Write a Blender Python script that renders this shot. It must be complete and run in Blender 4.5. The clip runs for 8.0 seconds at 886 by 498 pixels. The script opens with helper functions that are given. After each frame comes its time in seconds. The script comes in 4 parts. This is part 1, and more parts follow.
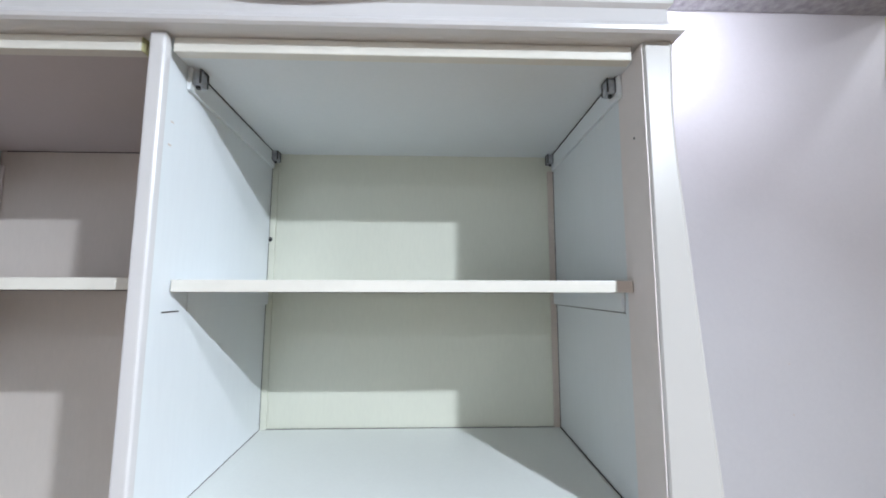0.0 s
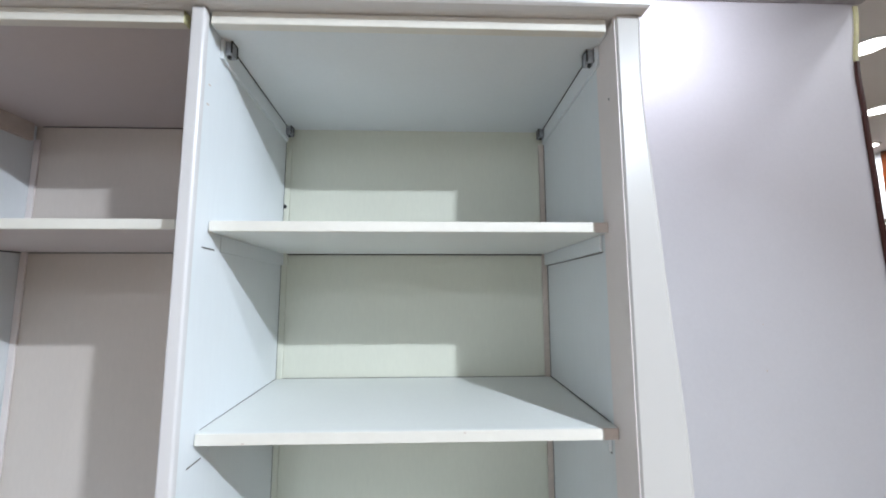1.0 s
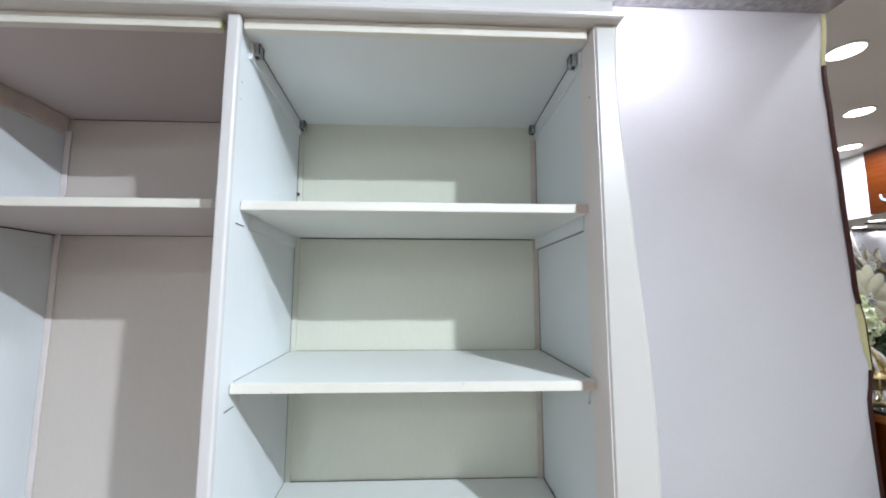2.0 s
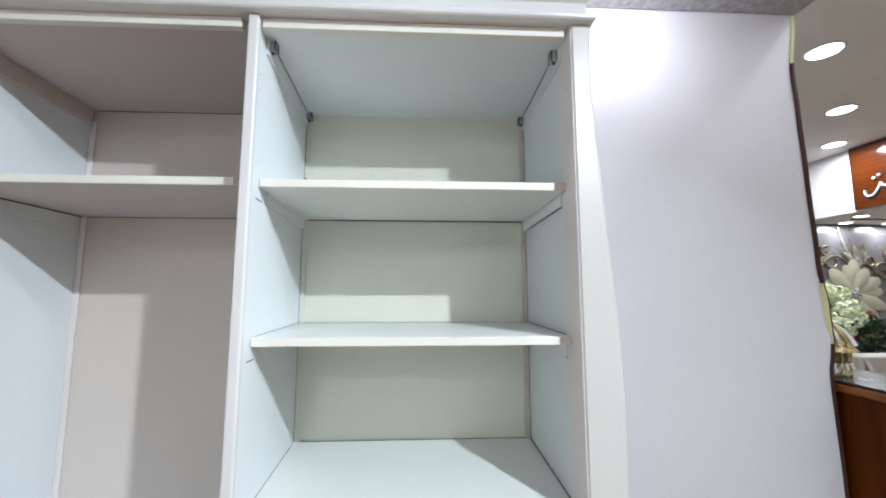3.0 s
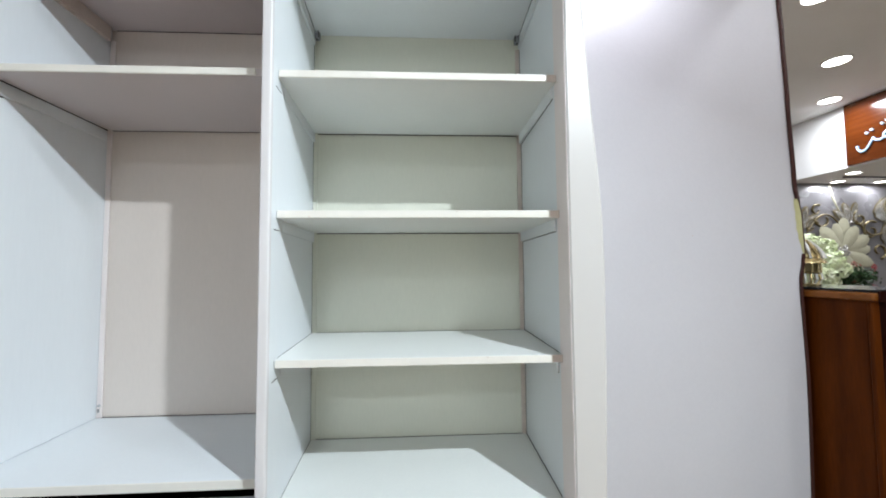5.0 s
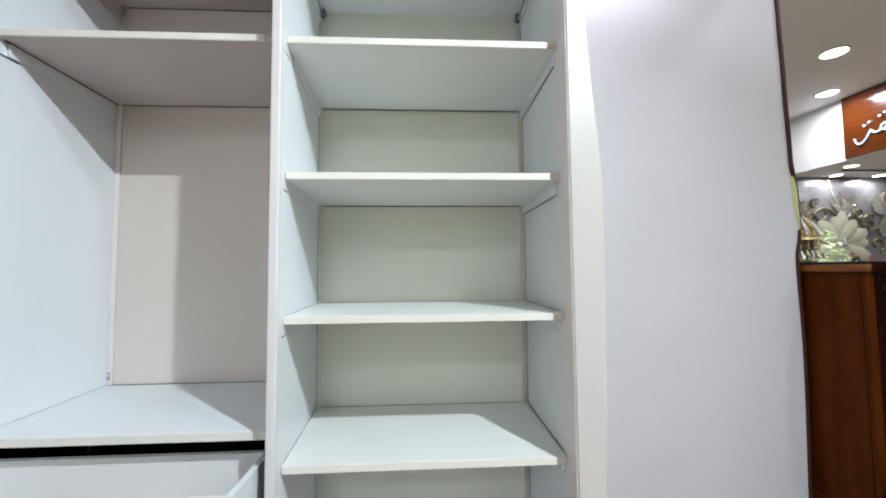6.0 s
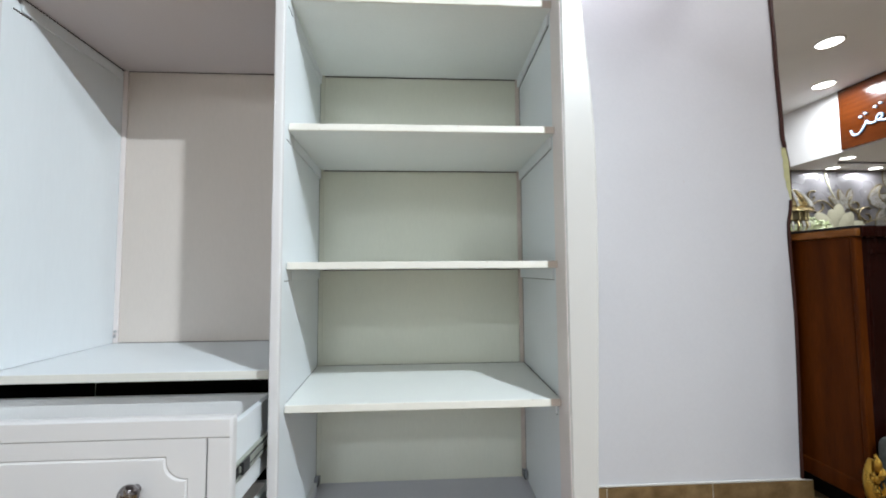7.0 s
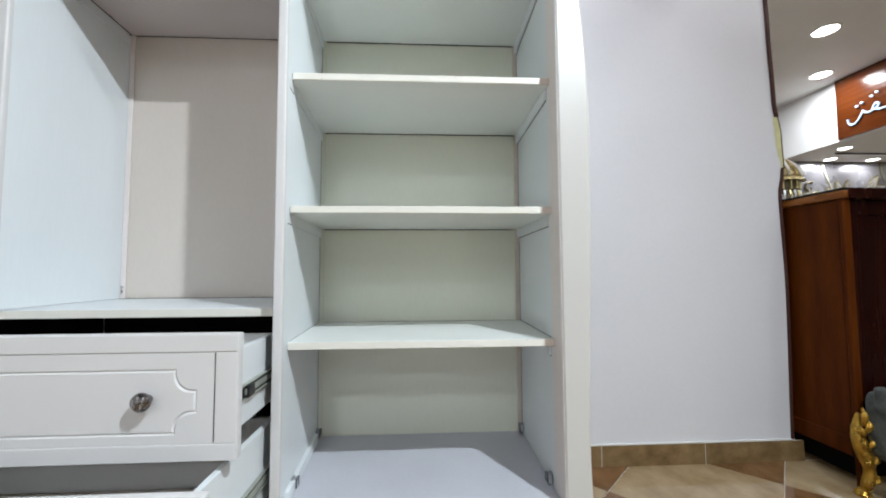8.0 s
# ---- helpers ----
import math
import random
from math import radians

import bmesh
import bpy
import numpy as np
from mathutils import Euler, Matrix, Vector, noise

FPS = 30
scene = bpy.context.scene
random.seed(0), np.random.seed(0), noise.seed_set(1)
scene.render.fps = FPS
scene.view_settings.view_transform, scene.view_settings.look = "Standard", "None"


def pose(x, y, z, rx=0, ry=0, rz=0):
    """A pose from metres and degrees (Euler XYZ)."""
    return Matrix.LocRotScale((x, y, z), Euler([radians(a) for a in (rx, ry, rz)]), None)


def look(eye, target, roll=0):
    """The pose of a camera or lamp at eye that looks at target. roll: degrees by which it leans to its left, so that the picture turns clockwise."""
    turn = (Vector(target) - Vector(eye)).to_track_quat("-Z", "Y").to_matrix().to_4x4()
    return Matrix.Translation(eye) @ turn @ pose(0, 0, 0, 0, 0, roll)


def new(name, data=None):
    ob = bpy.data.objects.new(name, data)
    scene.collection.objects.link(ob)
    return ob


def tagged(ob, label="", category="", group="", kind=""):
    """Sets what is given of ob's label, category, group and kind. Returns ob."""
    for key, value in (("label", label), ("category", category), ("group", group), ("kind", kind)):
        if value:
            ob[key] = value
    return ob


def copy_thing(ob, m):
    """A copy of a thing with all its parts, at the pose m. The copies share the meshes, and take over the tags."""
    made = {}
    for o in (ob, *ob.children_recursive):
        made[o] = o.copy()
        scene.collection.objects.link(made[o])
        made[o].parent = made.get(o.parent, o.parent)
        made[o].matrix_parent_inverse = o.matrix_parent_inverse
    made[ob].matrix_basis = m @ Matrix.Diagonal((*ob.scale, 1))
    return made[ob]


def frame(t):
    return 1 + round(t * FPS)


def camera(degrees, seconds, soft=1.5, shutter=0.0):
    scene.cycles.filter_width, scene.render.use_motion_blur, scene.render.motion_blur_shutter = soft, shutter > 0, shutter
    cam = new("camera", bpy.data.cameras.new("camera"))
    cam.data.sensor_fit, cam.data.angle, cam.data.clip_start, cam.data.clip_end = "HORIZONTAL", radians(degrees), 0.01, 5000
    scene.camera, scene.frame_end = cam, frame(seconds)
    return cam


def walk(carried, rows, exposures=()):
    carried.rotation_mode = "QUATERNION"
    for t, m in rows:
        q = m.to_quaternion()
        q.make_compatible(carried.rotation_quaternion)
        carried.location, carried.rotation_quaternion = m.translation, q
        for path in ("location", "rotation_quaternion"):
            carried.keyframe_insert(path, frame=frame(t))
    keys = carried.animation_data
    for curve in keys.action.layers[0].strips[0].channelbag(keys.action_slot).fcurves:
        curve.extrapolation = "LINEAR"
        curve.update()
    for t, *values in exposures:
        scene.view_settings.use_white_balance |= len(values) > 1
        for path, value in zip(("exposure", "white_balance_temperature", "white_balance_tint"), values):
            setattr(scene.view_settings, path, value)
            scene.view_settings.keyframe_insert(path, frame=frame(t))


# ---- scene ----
cam = camera(98.7, 8.0, soft=1.9)
PATH = [
    (0, (0.393, -0.594, 1.7), (0.453, 1.393, 1.917), 0.1),
    (0.5, (0.393, -0.64, 1.648), (0.454, 1.347, 1.866), 0.0),
    (1, (0.387, -0.675, 1.591), (0.453, 1.312, 1.813), -0.1),
    (2.5, (0.37, -0.825, 1.507), (0.464, 1.161, 1.725), 0.1),
    (3, (0.375, -0.871, 1.459), (0.473, 1.115, 1.679), -0.0),
    (3.5, (0.388, -0.904, 1.399), (0.491, 1.082, 1.607), 0.1),
    (4, (0.383, -0.924, 1.335), (0.49, 1.071, 1.442), -0.0),
    (4.5, (0.371, -0.945, 1.267), (0.473, 1.05, 1.371), -0.4),
    (6, (0.346, -0.982, 1.102), (0.451, 1.012, 1.211), -0.5),
    (6.5, (0.345, -0.995, 1.043), (0.45, 1.0, 1.15), -0.4),
    (7, (0.349, -1.008, 0.962), (0.455, 0.986, 1.076), -0.4),
    (7.5, (0.355, -1.017, 0.888), (0.462, 0.976, 1.009), -0.3),
    (8, (0.353, -1.036, 0.809), (0.458, 0.958, 0.925), -0.3),
]
walk(cam, [(t, look(eye, target, roll)) for t, eye, target, roll in PATH], [(0, -0.22, 6420, 13), (2.5, -0.12, 6470, 11), (4.5, -0.08, 6580, 10), (8, -0.10, 6650, 9)])

# ---- world and lights ----
world = bpy.data.worlds.new("world")
scene.world = world
world.use_nodes = True
world.node_tree.nodes["Background"].inputs[0].default_value = (0.9, 0.93, 1.0, 1)
world.node_tree.nodes["Background"].inputs[1].default_value = 0.05

CEIL, SOFFIT, BEAM = 3.2, 2.62, 2.42
WALL_Y, WALL_END = 0.55, 1.945


def disc_light(name, place, watts, size, colour):
    data = bpy.data.lights.new(name, "AREA")
    data.shape, data.size, data.energy, data.color = "DISK", size, watts, colour
    ob = new(name, data)
    ob.location = place
    return ob


COOL, NEUTRAL = (0.80, 0.91, 1.0), (0.86, 0.92, 1.0)
# the swivelled downlight that is aimed across at the hanging bay
main = disc_light("wardrobe_light", (1.47, -1.45, SOFFIT - 0.03), 127, 0.045, COOL)
main.matrix_world = look((1.47, -1.45, SOFFIT - 0.03), (1.47 - 1.15, -1.45 - 0.6, SOFFIT - 2.03))
main.data.shape, main.data.size_y = "ELLIPSE", 0.085
# a narrow spot nearer the wardrobe, aimed at the hanging bay's side
narrow = new("bay_spot", bpy.data.lights.new("bay_spot", "SPOT"))
narrow.data.energy, narrow.data.shadow_soft_size, narrow.data.color = 50, 0.03, COOL
narrow.data.spot_size, narrow.data.spot_blend = radians(40), 0.8
narrow.matrix_world = look((1.47, -0.91, SOFFIT - 0.04), (-0.80, 0.15, 1.2))
bulb = new("wall_light", bpy.data.lights.new("wall_light", "POINT"))
bulb.data.energy, bulb.data.shadow_soft_size, bulb.data.color = 13, 0.03, (0.86, 0.89, 1.0)
bulb.location = (1.12, 0.20, SOFFIT - 0.12)
SHOWROOM_LAMPS = [(3.27, 1.58), (4.38, 2.43), (5.24, 3.26), (2.36, -0.5), (3.19, -0.3), (4.9, 1.2), (3.2, -2.2), (5.2, -2.0)]
LOW_LAMPS = [(5.97, 3.66), (6.31, 4.14), (6.97, 4.14), (7.0, 3.2), (6.2, 2.4)]
# AISLE: unseen fill lamps, added to brighten the bays from the front
AISLE_FILLS = [(-0.3, -3.2), (0.8, -3.2), (-0.3, -4.6), (0.8, -4.6)]
for (lx, ly), watts in zip(AISLE_FILLS, (18, 18, 18, 18)):
    disc_light("aisle_fill", (lx, ly, SOFFIT - 0.03), watts, 0.28, COOL)
for k, (lx, ly) in enumerate(SHOWROOM_LAMPS):
    disc_light("showroom_light", (lx, ly, CEIL - 0.035), 34 if k < 3 else 10, 0.15, NEUTRAL)
for lx, ly in LOW_LAMPS:
    disc_light("alcove_light", (lx, ly, BEAM - 0.03), 9, 0.12, NEUTRAL)

# ---- materials ----


def mat(name, base, rough=0.5, metal=0.0, vary=0.04, scale=6.0, bump=0.0, bump_scale=60.0, tint=None, stretch=(1, 1, 1), coat=0.0, spec=0.5):
    """A painted or grained surface: base colour, mottled at two scales, with fine relief."""
    m = bpy.data.materials.new(name)
    m.use_nodes = True
    nt = m.node_tree
    bsdf = nt.nodes["Principled BSDF"]
    bsdf.inputs["Roughness"].default_value, bsdf.inputs["Metallic"].default_value = rough, metal
    bsdf.inputs["Coat Weight"].default_value, bsdf.inputs["Specular IOR Level"].default_value = coat, spec
    tc = nt.nodes.new("ShaderNodeTexCoord")
    mp = nt.nodes.new("ShaderNodeMapping")
    mp.inputs["Scale"].default_value = stretch
    nt.links.new(tc.outputs["Object"], mp.inputs[0])
    big = nt.nodes.new("ShaderNodeTexNoise")
    big.inputs["Scale"].default_value, big.inputs["Detail"].default_value = scale, 3
    fine = nt.nodes.new("ShaderNodeTexNoise")
    fine.inputs["Scale"].default_value, fine.inputs["Detail"].default_value = bump_scale, 4
    nt.links.new(mp.outputs[0], big.inputs[0])
    nt.links.new(mp.outputs[0], fine.inputs[0])
    ramp = nt.nodes.new("ShaderNodeValToRGB")
    other = tint or tuple(c * (1 - 2.5 * vary) for c in base)
    ramp.color_ramp.elements[0].position, ramp.color_ramp.elements[1].position = 0.22, 0.78
    ramp.color_ramp.elements[0].color, ramp.color_ramp.elements[1].color = (*other, 1), (*base, 1)
    nt.links.new(big.outputs[0], ramp.inputs[0])
    mix = nt.nodes.new("ShaderNodeMix")
    mix.data_type, mix.blend_type = "RGBA", "MULTIPLY"
    mix.inputs[0].default_value = 1.0
    fr = nt.nodes.new("ShaderNodeMapRange")
    fr.inputs[1].default_value, fr.inputs[2].default_value, fr.inputs[3].default_value, fr.inputs[4].default_value = 0.3, 0.7, 1 - vary, 1.0
    nt.links.new(fine.outputs[0], fr.inputs[0])
    nt.links.new(ramp.outputs[0], mix.inputs[6])
    nt.links.new(fr.outputs[0], mix.inputs[7])
    nt.links.new(mix.outputs[2], bsdf.inputs["Base Color"])
    rr = nt.nodes.new("ShaderNodeMapRange")
    rr.inputs[1].default_value, rr.inputs[2].default_value, rr.inputs[3].default_value, rr.inputs[4].default_value = 0.3, 0.7, max(0.02, rough - min(0.08, vary * 2)), rough + min(0.06, vary * 2)
    nt.links.new(big.outputs[0], rr.inputs[0])
    nt.links.new(rr.outputs[0], bsdf.inputs["Roughness"])
    if bump:
        b = nt.nodes.new("ShaderNodeBump")
        b.inputs["Strength"].default_value, b.inputs["Distance"].default_value = bump, 0.002
        nt.links.new(fine.outputs[0], b.inputs["Height"])
        nt.links.new(b.outputs[0], bsdf.inputs["Normal"])
    return m


def glow(name, colour, strength):
    m = bpy.data.materials.new(name)
    m.use_nodes = True
    bsdf = m.node_tree.nodes["Principled BSDF"]
    bsdf.inputs["Base Color"].default_value = (*colour, 1)
    bsdf.inputs["Emission Color"].default_value = (*colour, 1)
    bsdf.inputs["Emission Strength"].default_value = strength
    return m


LAMINATE = mat("white laminate", (0.80, 0.80, 0.80), 0.38, vary=0.03, scale=3, bump=0.04, bump_scale=220, stretch=(1, 1, 0.3))
LAVENDER = mat("lavender grey laminate", (0.56, 0.56, 0.615), 0.5, vary=0.05, scale=5, bump=0.05, bump_scale=130)
PANEL = mat("side panel laminate", (0.765, 0.795, 0.815), 0.42, vary=0.022, scale=4, bump=0.05, bump_scale=130, stretch=(1, 1, 0.12))
SHELF = mat("shelf board laminate", (0.778, 0.795, 0.772), 0.42, vary=0.022, scale=4, bump=0.05, bump_scale=130)
BACKING = mat("cream backing board", (0.73, 0.73, 0.622), 0.5, vary=0.03, scale=3, bump=0.05, bump_scale=160, stretch=(1, 1, 0.25))
# backing copy that carries a pinkish shade tint in its colour
BACKING_SHADED = mat("cream backing board with pinkish shade tint", (0.70, 0.625, 0.568), 0.5, vary=0.03, scale=3, bump=0.05, bump_scale=160, stretch=(1, 1, 0.25))
EDGE = mat("cream edge band", (0.80, 0.77, 0.70), 0.35, vary=0.03, scale=9)
PAINT = mat("white lacquer", (0.66, 0.64, 0.64), 0.3, vary=0.008, scale=5)
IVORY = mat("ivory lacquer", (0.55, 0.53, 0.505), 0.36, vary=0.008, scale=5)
# panel copy with the hanging bay's warm shade put into its colour
PANEL_SHADED = mat("laminate darkened and warmed for shade", (0.60, 0.535, 0.53), 0.45, vary=0.025, scale=4, bump=0.05, bump_scale=130)
SIDE = mat("pinkish white for lit stile side and corner strip", (0.84, 0.765, 0.745), 0.35, vary=0.02, scale=7)
STRIP = mat("beige corner strip", (0.68, 0.585, 0.52), 0.5, vary=0.06, scale=20)
WALLPAINT = mat("white wall paint", (0.655, 0.645, 0.668), 0.42, vary=0.025, scale=2.2, bump=0.08, bump_scale=90)
PLASTER = mat("white plaster", (0.80, 0.79, 0.78), 0.7, vary=0.03, scale=2, bump=0.05)
GREYSTUCCO = mat("grey mottled stucco", (0.50, 0.49, 0.51), 0.6, vary=0.2, scale=34, bump=0.9, bump_scale=80, tint=(0.22, 0.21, 0.23))
CABLE = mat("brown wooden edge strip", (0.075, 0.026, 0.02), 0.45, vary=0.2, scale=14, stretch=(1, 1, 0.2), spec=0.2)
GLUE = mat("yellowed wallpaper glue", (0.62, 0.59, 0.31), 0.5, vary=0.08, scale=14)
METAL = mat("zinc metal", (0.55, 0.55, 0.56), 0.3, metal=1.0, vary=0.1, scale=30)
RUNNER = mat("galvanised runner steel", (0.50, 0.52, 0.46), 0.35, metal=0.4, vary=0.12, scale=30)
CLIP = mat("clear grey plastic", (0.46, 0.48, 0.52), 0.25, vary=0.15, scale=60)
DARK = mat("dark plastic", (0.02, 0.02, 0.022), 0.4, vary=0.1)
CHROME = mat("smoked chrome", (0.25, 0.23, 0.235), 0.06, metal=1.0, vary=0.05)
JOINT = mat("dark joint line", (0.10, 0.09, 0.08), 0.8, vary=0.2, scale=40)
# near-black put where recesses and joints lie in shade
RECESS_SHADE = mat("black recess shade", (0.012, 0.010, 0.009), 0.8, vary=0.1, spec=0.05)
WOOD = mat("polished reddish brown wood", (0.112, 0.027, 0.003), 0.42, vary=0.22, scale=5, tint=(0.052, 0.011, 0.0014), stretch=(4, 4, 0.45), bump=0.08, bump_scale=42, spec=0.05)
WOOD_LIGHT = mat("honey wood moulding", (0.26, 0.092, 0.018), 0.28, vary=0.1, scale=5, tint=(0.12, 0.036, 0.008), stretch=(1, 1, 4), spec=0.2)
WOOD_DARK = mat("dark mahogany front", (0.020, 0.0035, 0.002), 0.25, vary=0.12, scale=4, tint=(0.009, 0.0018, 0.0012), stretch=(5, 5, 0.5), spec=0.1)
SIGNWOOD = mat("orange veneer sign", (0.092, 0.022, 0.0045), 0.16, vary=0.15, scale=4, tint=(0.055, 0.012, 0.0025), stretch=(0.5, 0.5, 6), coat=0.4)
LETTER = mat("white acrylic letter", (0.50, 0.64, 0.76), 0.3, vary=0.02)
BLUE = mat("blue letter edge", (0.10, 0.24, 0.42), 0.4, vary=0.05)
GRANITE = mat("black granite", (0.03, 0.032, 0.035), 0.15, vary=0.3, scale=60, spec=0.15)
GOLD = mat("gilded carving", (0.62, 0.36, 0.06), 0.32, metal=0.85, vary=0.15, scale=25, bump=0.2)
BRASS = mat("pale brass filigree", (0.80, 0.62, 0.30), 0.28, metal=0.5, vary=0.2, scale=40)
VELVET = mat("grey green velvet", (0.13, 0.145, 0.135), 0.9, vary=0.3, scale=26, bump=0.9, bump_scale=90)
CREAMSOFA = mat("cream tufted leather", (0.50, 0.46, 0.42), 0.45, vary=0.06, scale=6)
TILE_CREAM = mat("cream marble tile", (0.37, 0.275, 0.165), 0.12, vary=0.09, scale=7, tint=(0.21, 0.135, 0.065), stretch=(1.3, 1.0, 1))
TILE_BROWN = mat("brown marble tile", (0.22, 0.115, 0.052), 0.12, vary=0.1, scale=8, tint=(0.09, 0.042, 0.016), stretch=(1.3, 1.0, 1))
SKIRT = mat("veined brown skirting tile", (0.27, 0.175, 0.085), 0.15, vary=0.14, scale=9, tint=(0.10, 0.058, 0.022), stretch=(1.5, 1, 1.6))
GROUT = mat("pale grout", (0.74, 0.68, 0.60), 0.8, vary=0.05)
SILVER = mat("silver satin wallpaper", (0.24, 0.225, 0.23), 0.3, metal=0.35, vary=0.1, scale=1.6, tint=(0.15, 0.145, 0.155))
PETAL = mat("cream relief petal", (0.42, 0.40, 0.29), 0.45, vary=0.10, scale=7)
GEM = mat("silver relief beads", (0.46, 0.44, 0.41), 0.4, metal=0.2, vary=0.2, scale=60)
BRONZE = mat("dark bronze outline", (0.16, 0.12, 0.05), 0.45, metal=0.3, vary=0.15, scale=20)
VINE = mat("gold relief vine", (0.22, 0.17, 0.08), 0.35, metal=0.4, vary=0.15, scale=20)
BLOOM = mat("greenish white petals", (0.86, 0.89, 0.74), 0.7, vary=0.03, scale=14, tint=(0.70, 0.78, 0.46))
ROSE = mat("red petals", (0.42, 0.012, 0.02), 0.6, vary=0.2, scale=30)
LEAF = mat("dark green leaves", (0.03, 0.085, 0.02), 0.5, vary=0.3, scale=30)
POT = mat("white ceramic", (0.75, 0.73, 0.70), 0.2, vary=0.03)
LAMPGLASS = glow("lamp disc", (1.0, 0.99, 0.97), 9.0)
RIM = mat("white lamp rim", (0.8, 0.8, 0.8), 0.35, vary=0.02)

# ---- shapes ----


def part(name, bm, material, parent=None, label="", smooth=False):
    """One mesh object from a bmesh, under its thing."""
    bmesh.ops.recalc_face_normals(bm, faces=bm.faces)
    me = bpy.data.meshes.new(name)
    bm.to_mesh(me)
    bm.free()
    me.materials.append(material)
    if smooth:
        for p in me.polygons:
            p.use_smooth = True
    ob = new(name, me)
    if parent is not None:
        ob.parent = parent
    if label:
        ob["label"] = label
    return ob


def root(name, place, label, category, group="", kind=""):
    ob = new(name)
    ob.location = place
    ob.empty_display_size = 0.05
    return tagged(ob, label, category, group, kind)


def box(x0, x1, y0, y1, z0, z1, bevel=0.0, segments=2, bm=None):
    own = bm is None
    bm = bm or bmesh.new()
    made = bmesh.ops.create_cube(bm, size=1.0)["verts"]
    for v in made:
        v.co = ((x0 + x1) / 2 + v.co.x * (x1 - x0), (y0 + y1) / 2 + v.co.y * (y1 - y0), (z0 + z1) / 2 + v.co.z * (z1 - z0))
    if bevel:
        edges = {e for v in made for e in v.link_edges}
        bmesh.ops.bevel(bm, geom=list(edges), offset=bevel, segments=segments, affect="EDGES", profile=0.6)
    return bm


def prism(outline, lift, bevel=0.0, bm=None, segments=2):
    """A solid from a closed outline of points and a vector by which it is drawn out."""
    bm = bm or bmesh.new()
    verts = [bm.verts.new(p) for p in outline]
    face = bm.faces.new(verts)
    out = bmesh.ops.extrude_face_region(bm, geom=[face])["geom"]
    top = [g for g in out if isinstance(g, bmesh.types.BMVert)]
    bmesh.ops.translate(bm, verts=top, vec=lift)
    if bevel:
        edges = {e for v in verts + top for e in v.link_edges}
        bmesh.ops.bevel(bm, geom=list(edges), offset=bevel, segments=segments, affect="EDGES", profile=0.6)
    return bm


def slab(xy, z0, z1, bevel=0.0):
    return prism([(x, y, z0) for x, y in xy], (0, 0, z1 - z0), bevel)


def turned(profile, segments=24, bm=None, m=None):
    """A lathe form about z from rows of (radius, z)."""
    bm = bm or bmesh.new()
    rings = []
    for r, z in profile:
        rings.append([bm.verts.new((r * math.cos(2 * math.pi * i / segments), r * math.sin(2 * math.pi * i / segments), z)) for i in range(segments)])
    for a, b in zip(rings, rings[1:]):
        for i in range(segments):
            j = (i + 1) % segments
            bm.faces.new((a[i], a[j], b[j], b[i]))
    bm.faces.new(rings[0])
    bm.faces.new(list(reversed(rings[-1])))
    if m is not None:
        bmesh.ops.transform(bm, matrix=m, verts=[v for ring in rings for v in ring])
    return bm


def tube(points, radius, sides=8, bm=None, taper=None):
    """A round rod along points; taper gives the radius at each one."""
    bm = bm or bmesh.new()
    pts = [Vector(p) for p in points]
    rings = []
    for i, p in enumerate(pts):
        d = (pts[min(i + 1, len(pts) - 1)] - pts[max(i - 1, 0)]).normalized()
        up = Vector((0, 0, 1)) if abs(d.z) < 0.9 else Vector((1, 0, 0))
        u = d.cross(up).normalized()
        v = d.cross(u)
        r = taper[i] if taper else radius
        rings.append([bm.verts.new(p + r * (math.cos(2 * math.pi * k / sides) * u + math.sin(2 * math.pi * k / sides) * v)) for k in range(sides)])
    for a, b in zip(rings, rings[1:]):
        for k in range(sides):
            j = (k + 1) % sides
            bm.faces.new((a[k], a[j], b[j], b[k]))
    bm.faces.new(list(reversed(rings[0])))
    bm.faces.new(rings[-1])
    return bm


# ---- the shell of the shop ----
floor_ob = tagged(part("floor", box(-2.0, 9.0, -6.0, 6.0, -0.12, -0.004), GROUT), "pale grout bed under polished marble floor tiles", "floor", kind="structure")
# free end of the partition: (height, x)
TRIM = [(0.0, 1.920), (0.75, 1.934), (1.14, 1.925), (1.25, 1.944), (1.40, 1.940), (1.56, 1.918), (1.9, 1.908), (2.2, 1.900), (2.35, 1.894), (2.60, 1.920)]


def edge_x(z):
    for (z0, a), (z1, b) in zip(TRIM, TRIM[1:]):
        if z <= z1:
            s = max(0.0, (z - z0) / (z1 - z0))
            s = s * s * (3 - 2 * s)
            return a + (b - a) * s
    return TRIM[-1][1]


outline = [(edge_x(3.3 * k / 60) + 0.006, WALL_Y, 3.3 * k / 60) for k in range(61)]
tagged(part("wall_back", prism([(-2.0, WALL_Y, 0.0)] + outline + [(-2.0, WALL_Y, 3.3)], (0, 0.13, 0)), WALLPAINT), "white painted partition with a bowed free end", "wall", kind="structure")
tagged(part("wall_left", box(-2.13, -2.0, -6.0, WALL_Y + 0.13, 0.0, CEIL + 0.1), PLASTER), "plain white plaster side wall", "wall", kind="structure")
tagged(part("wall_front", box(-2.13, 9.13, -6.13, -6.0, 0.0, CEIL + 0.1), PLASTER), "plain white plaster wall across the shop", "wall", kind="structure")
tagged(part("wall_right", box(9.0, 9.13, -6.0, 6.0, 0.0, CEIL + 0.1), PLASTER), "plain white plaster wall at the far end", "wall", kind="structure")
tagged(part("wall_far", box(WALL_END - 0.13, 9.0, 4.3, 4.43, 0.0, CEIL + 0.1), SILVER), "silver satin wallpaper with raised flowers", "wall", kind="structure")
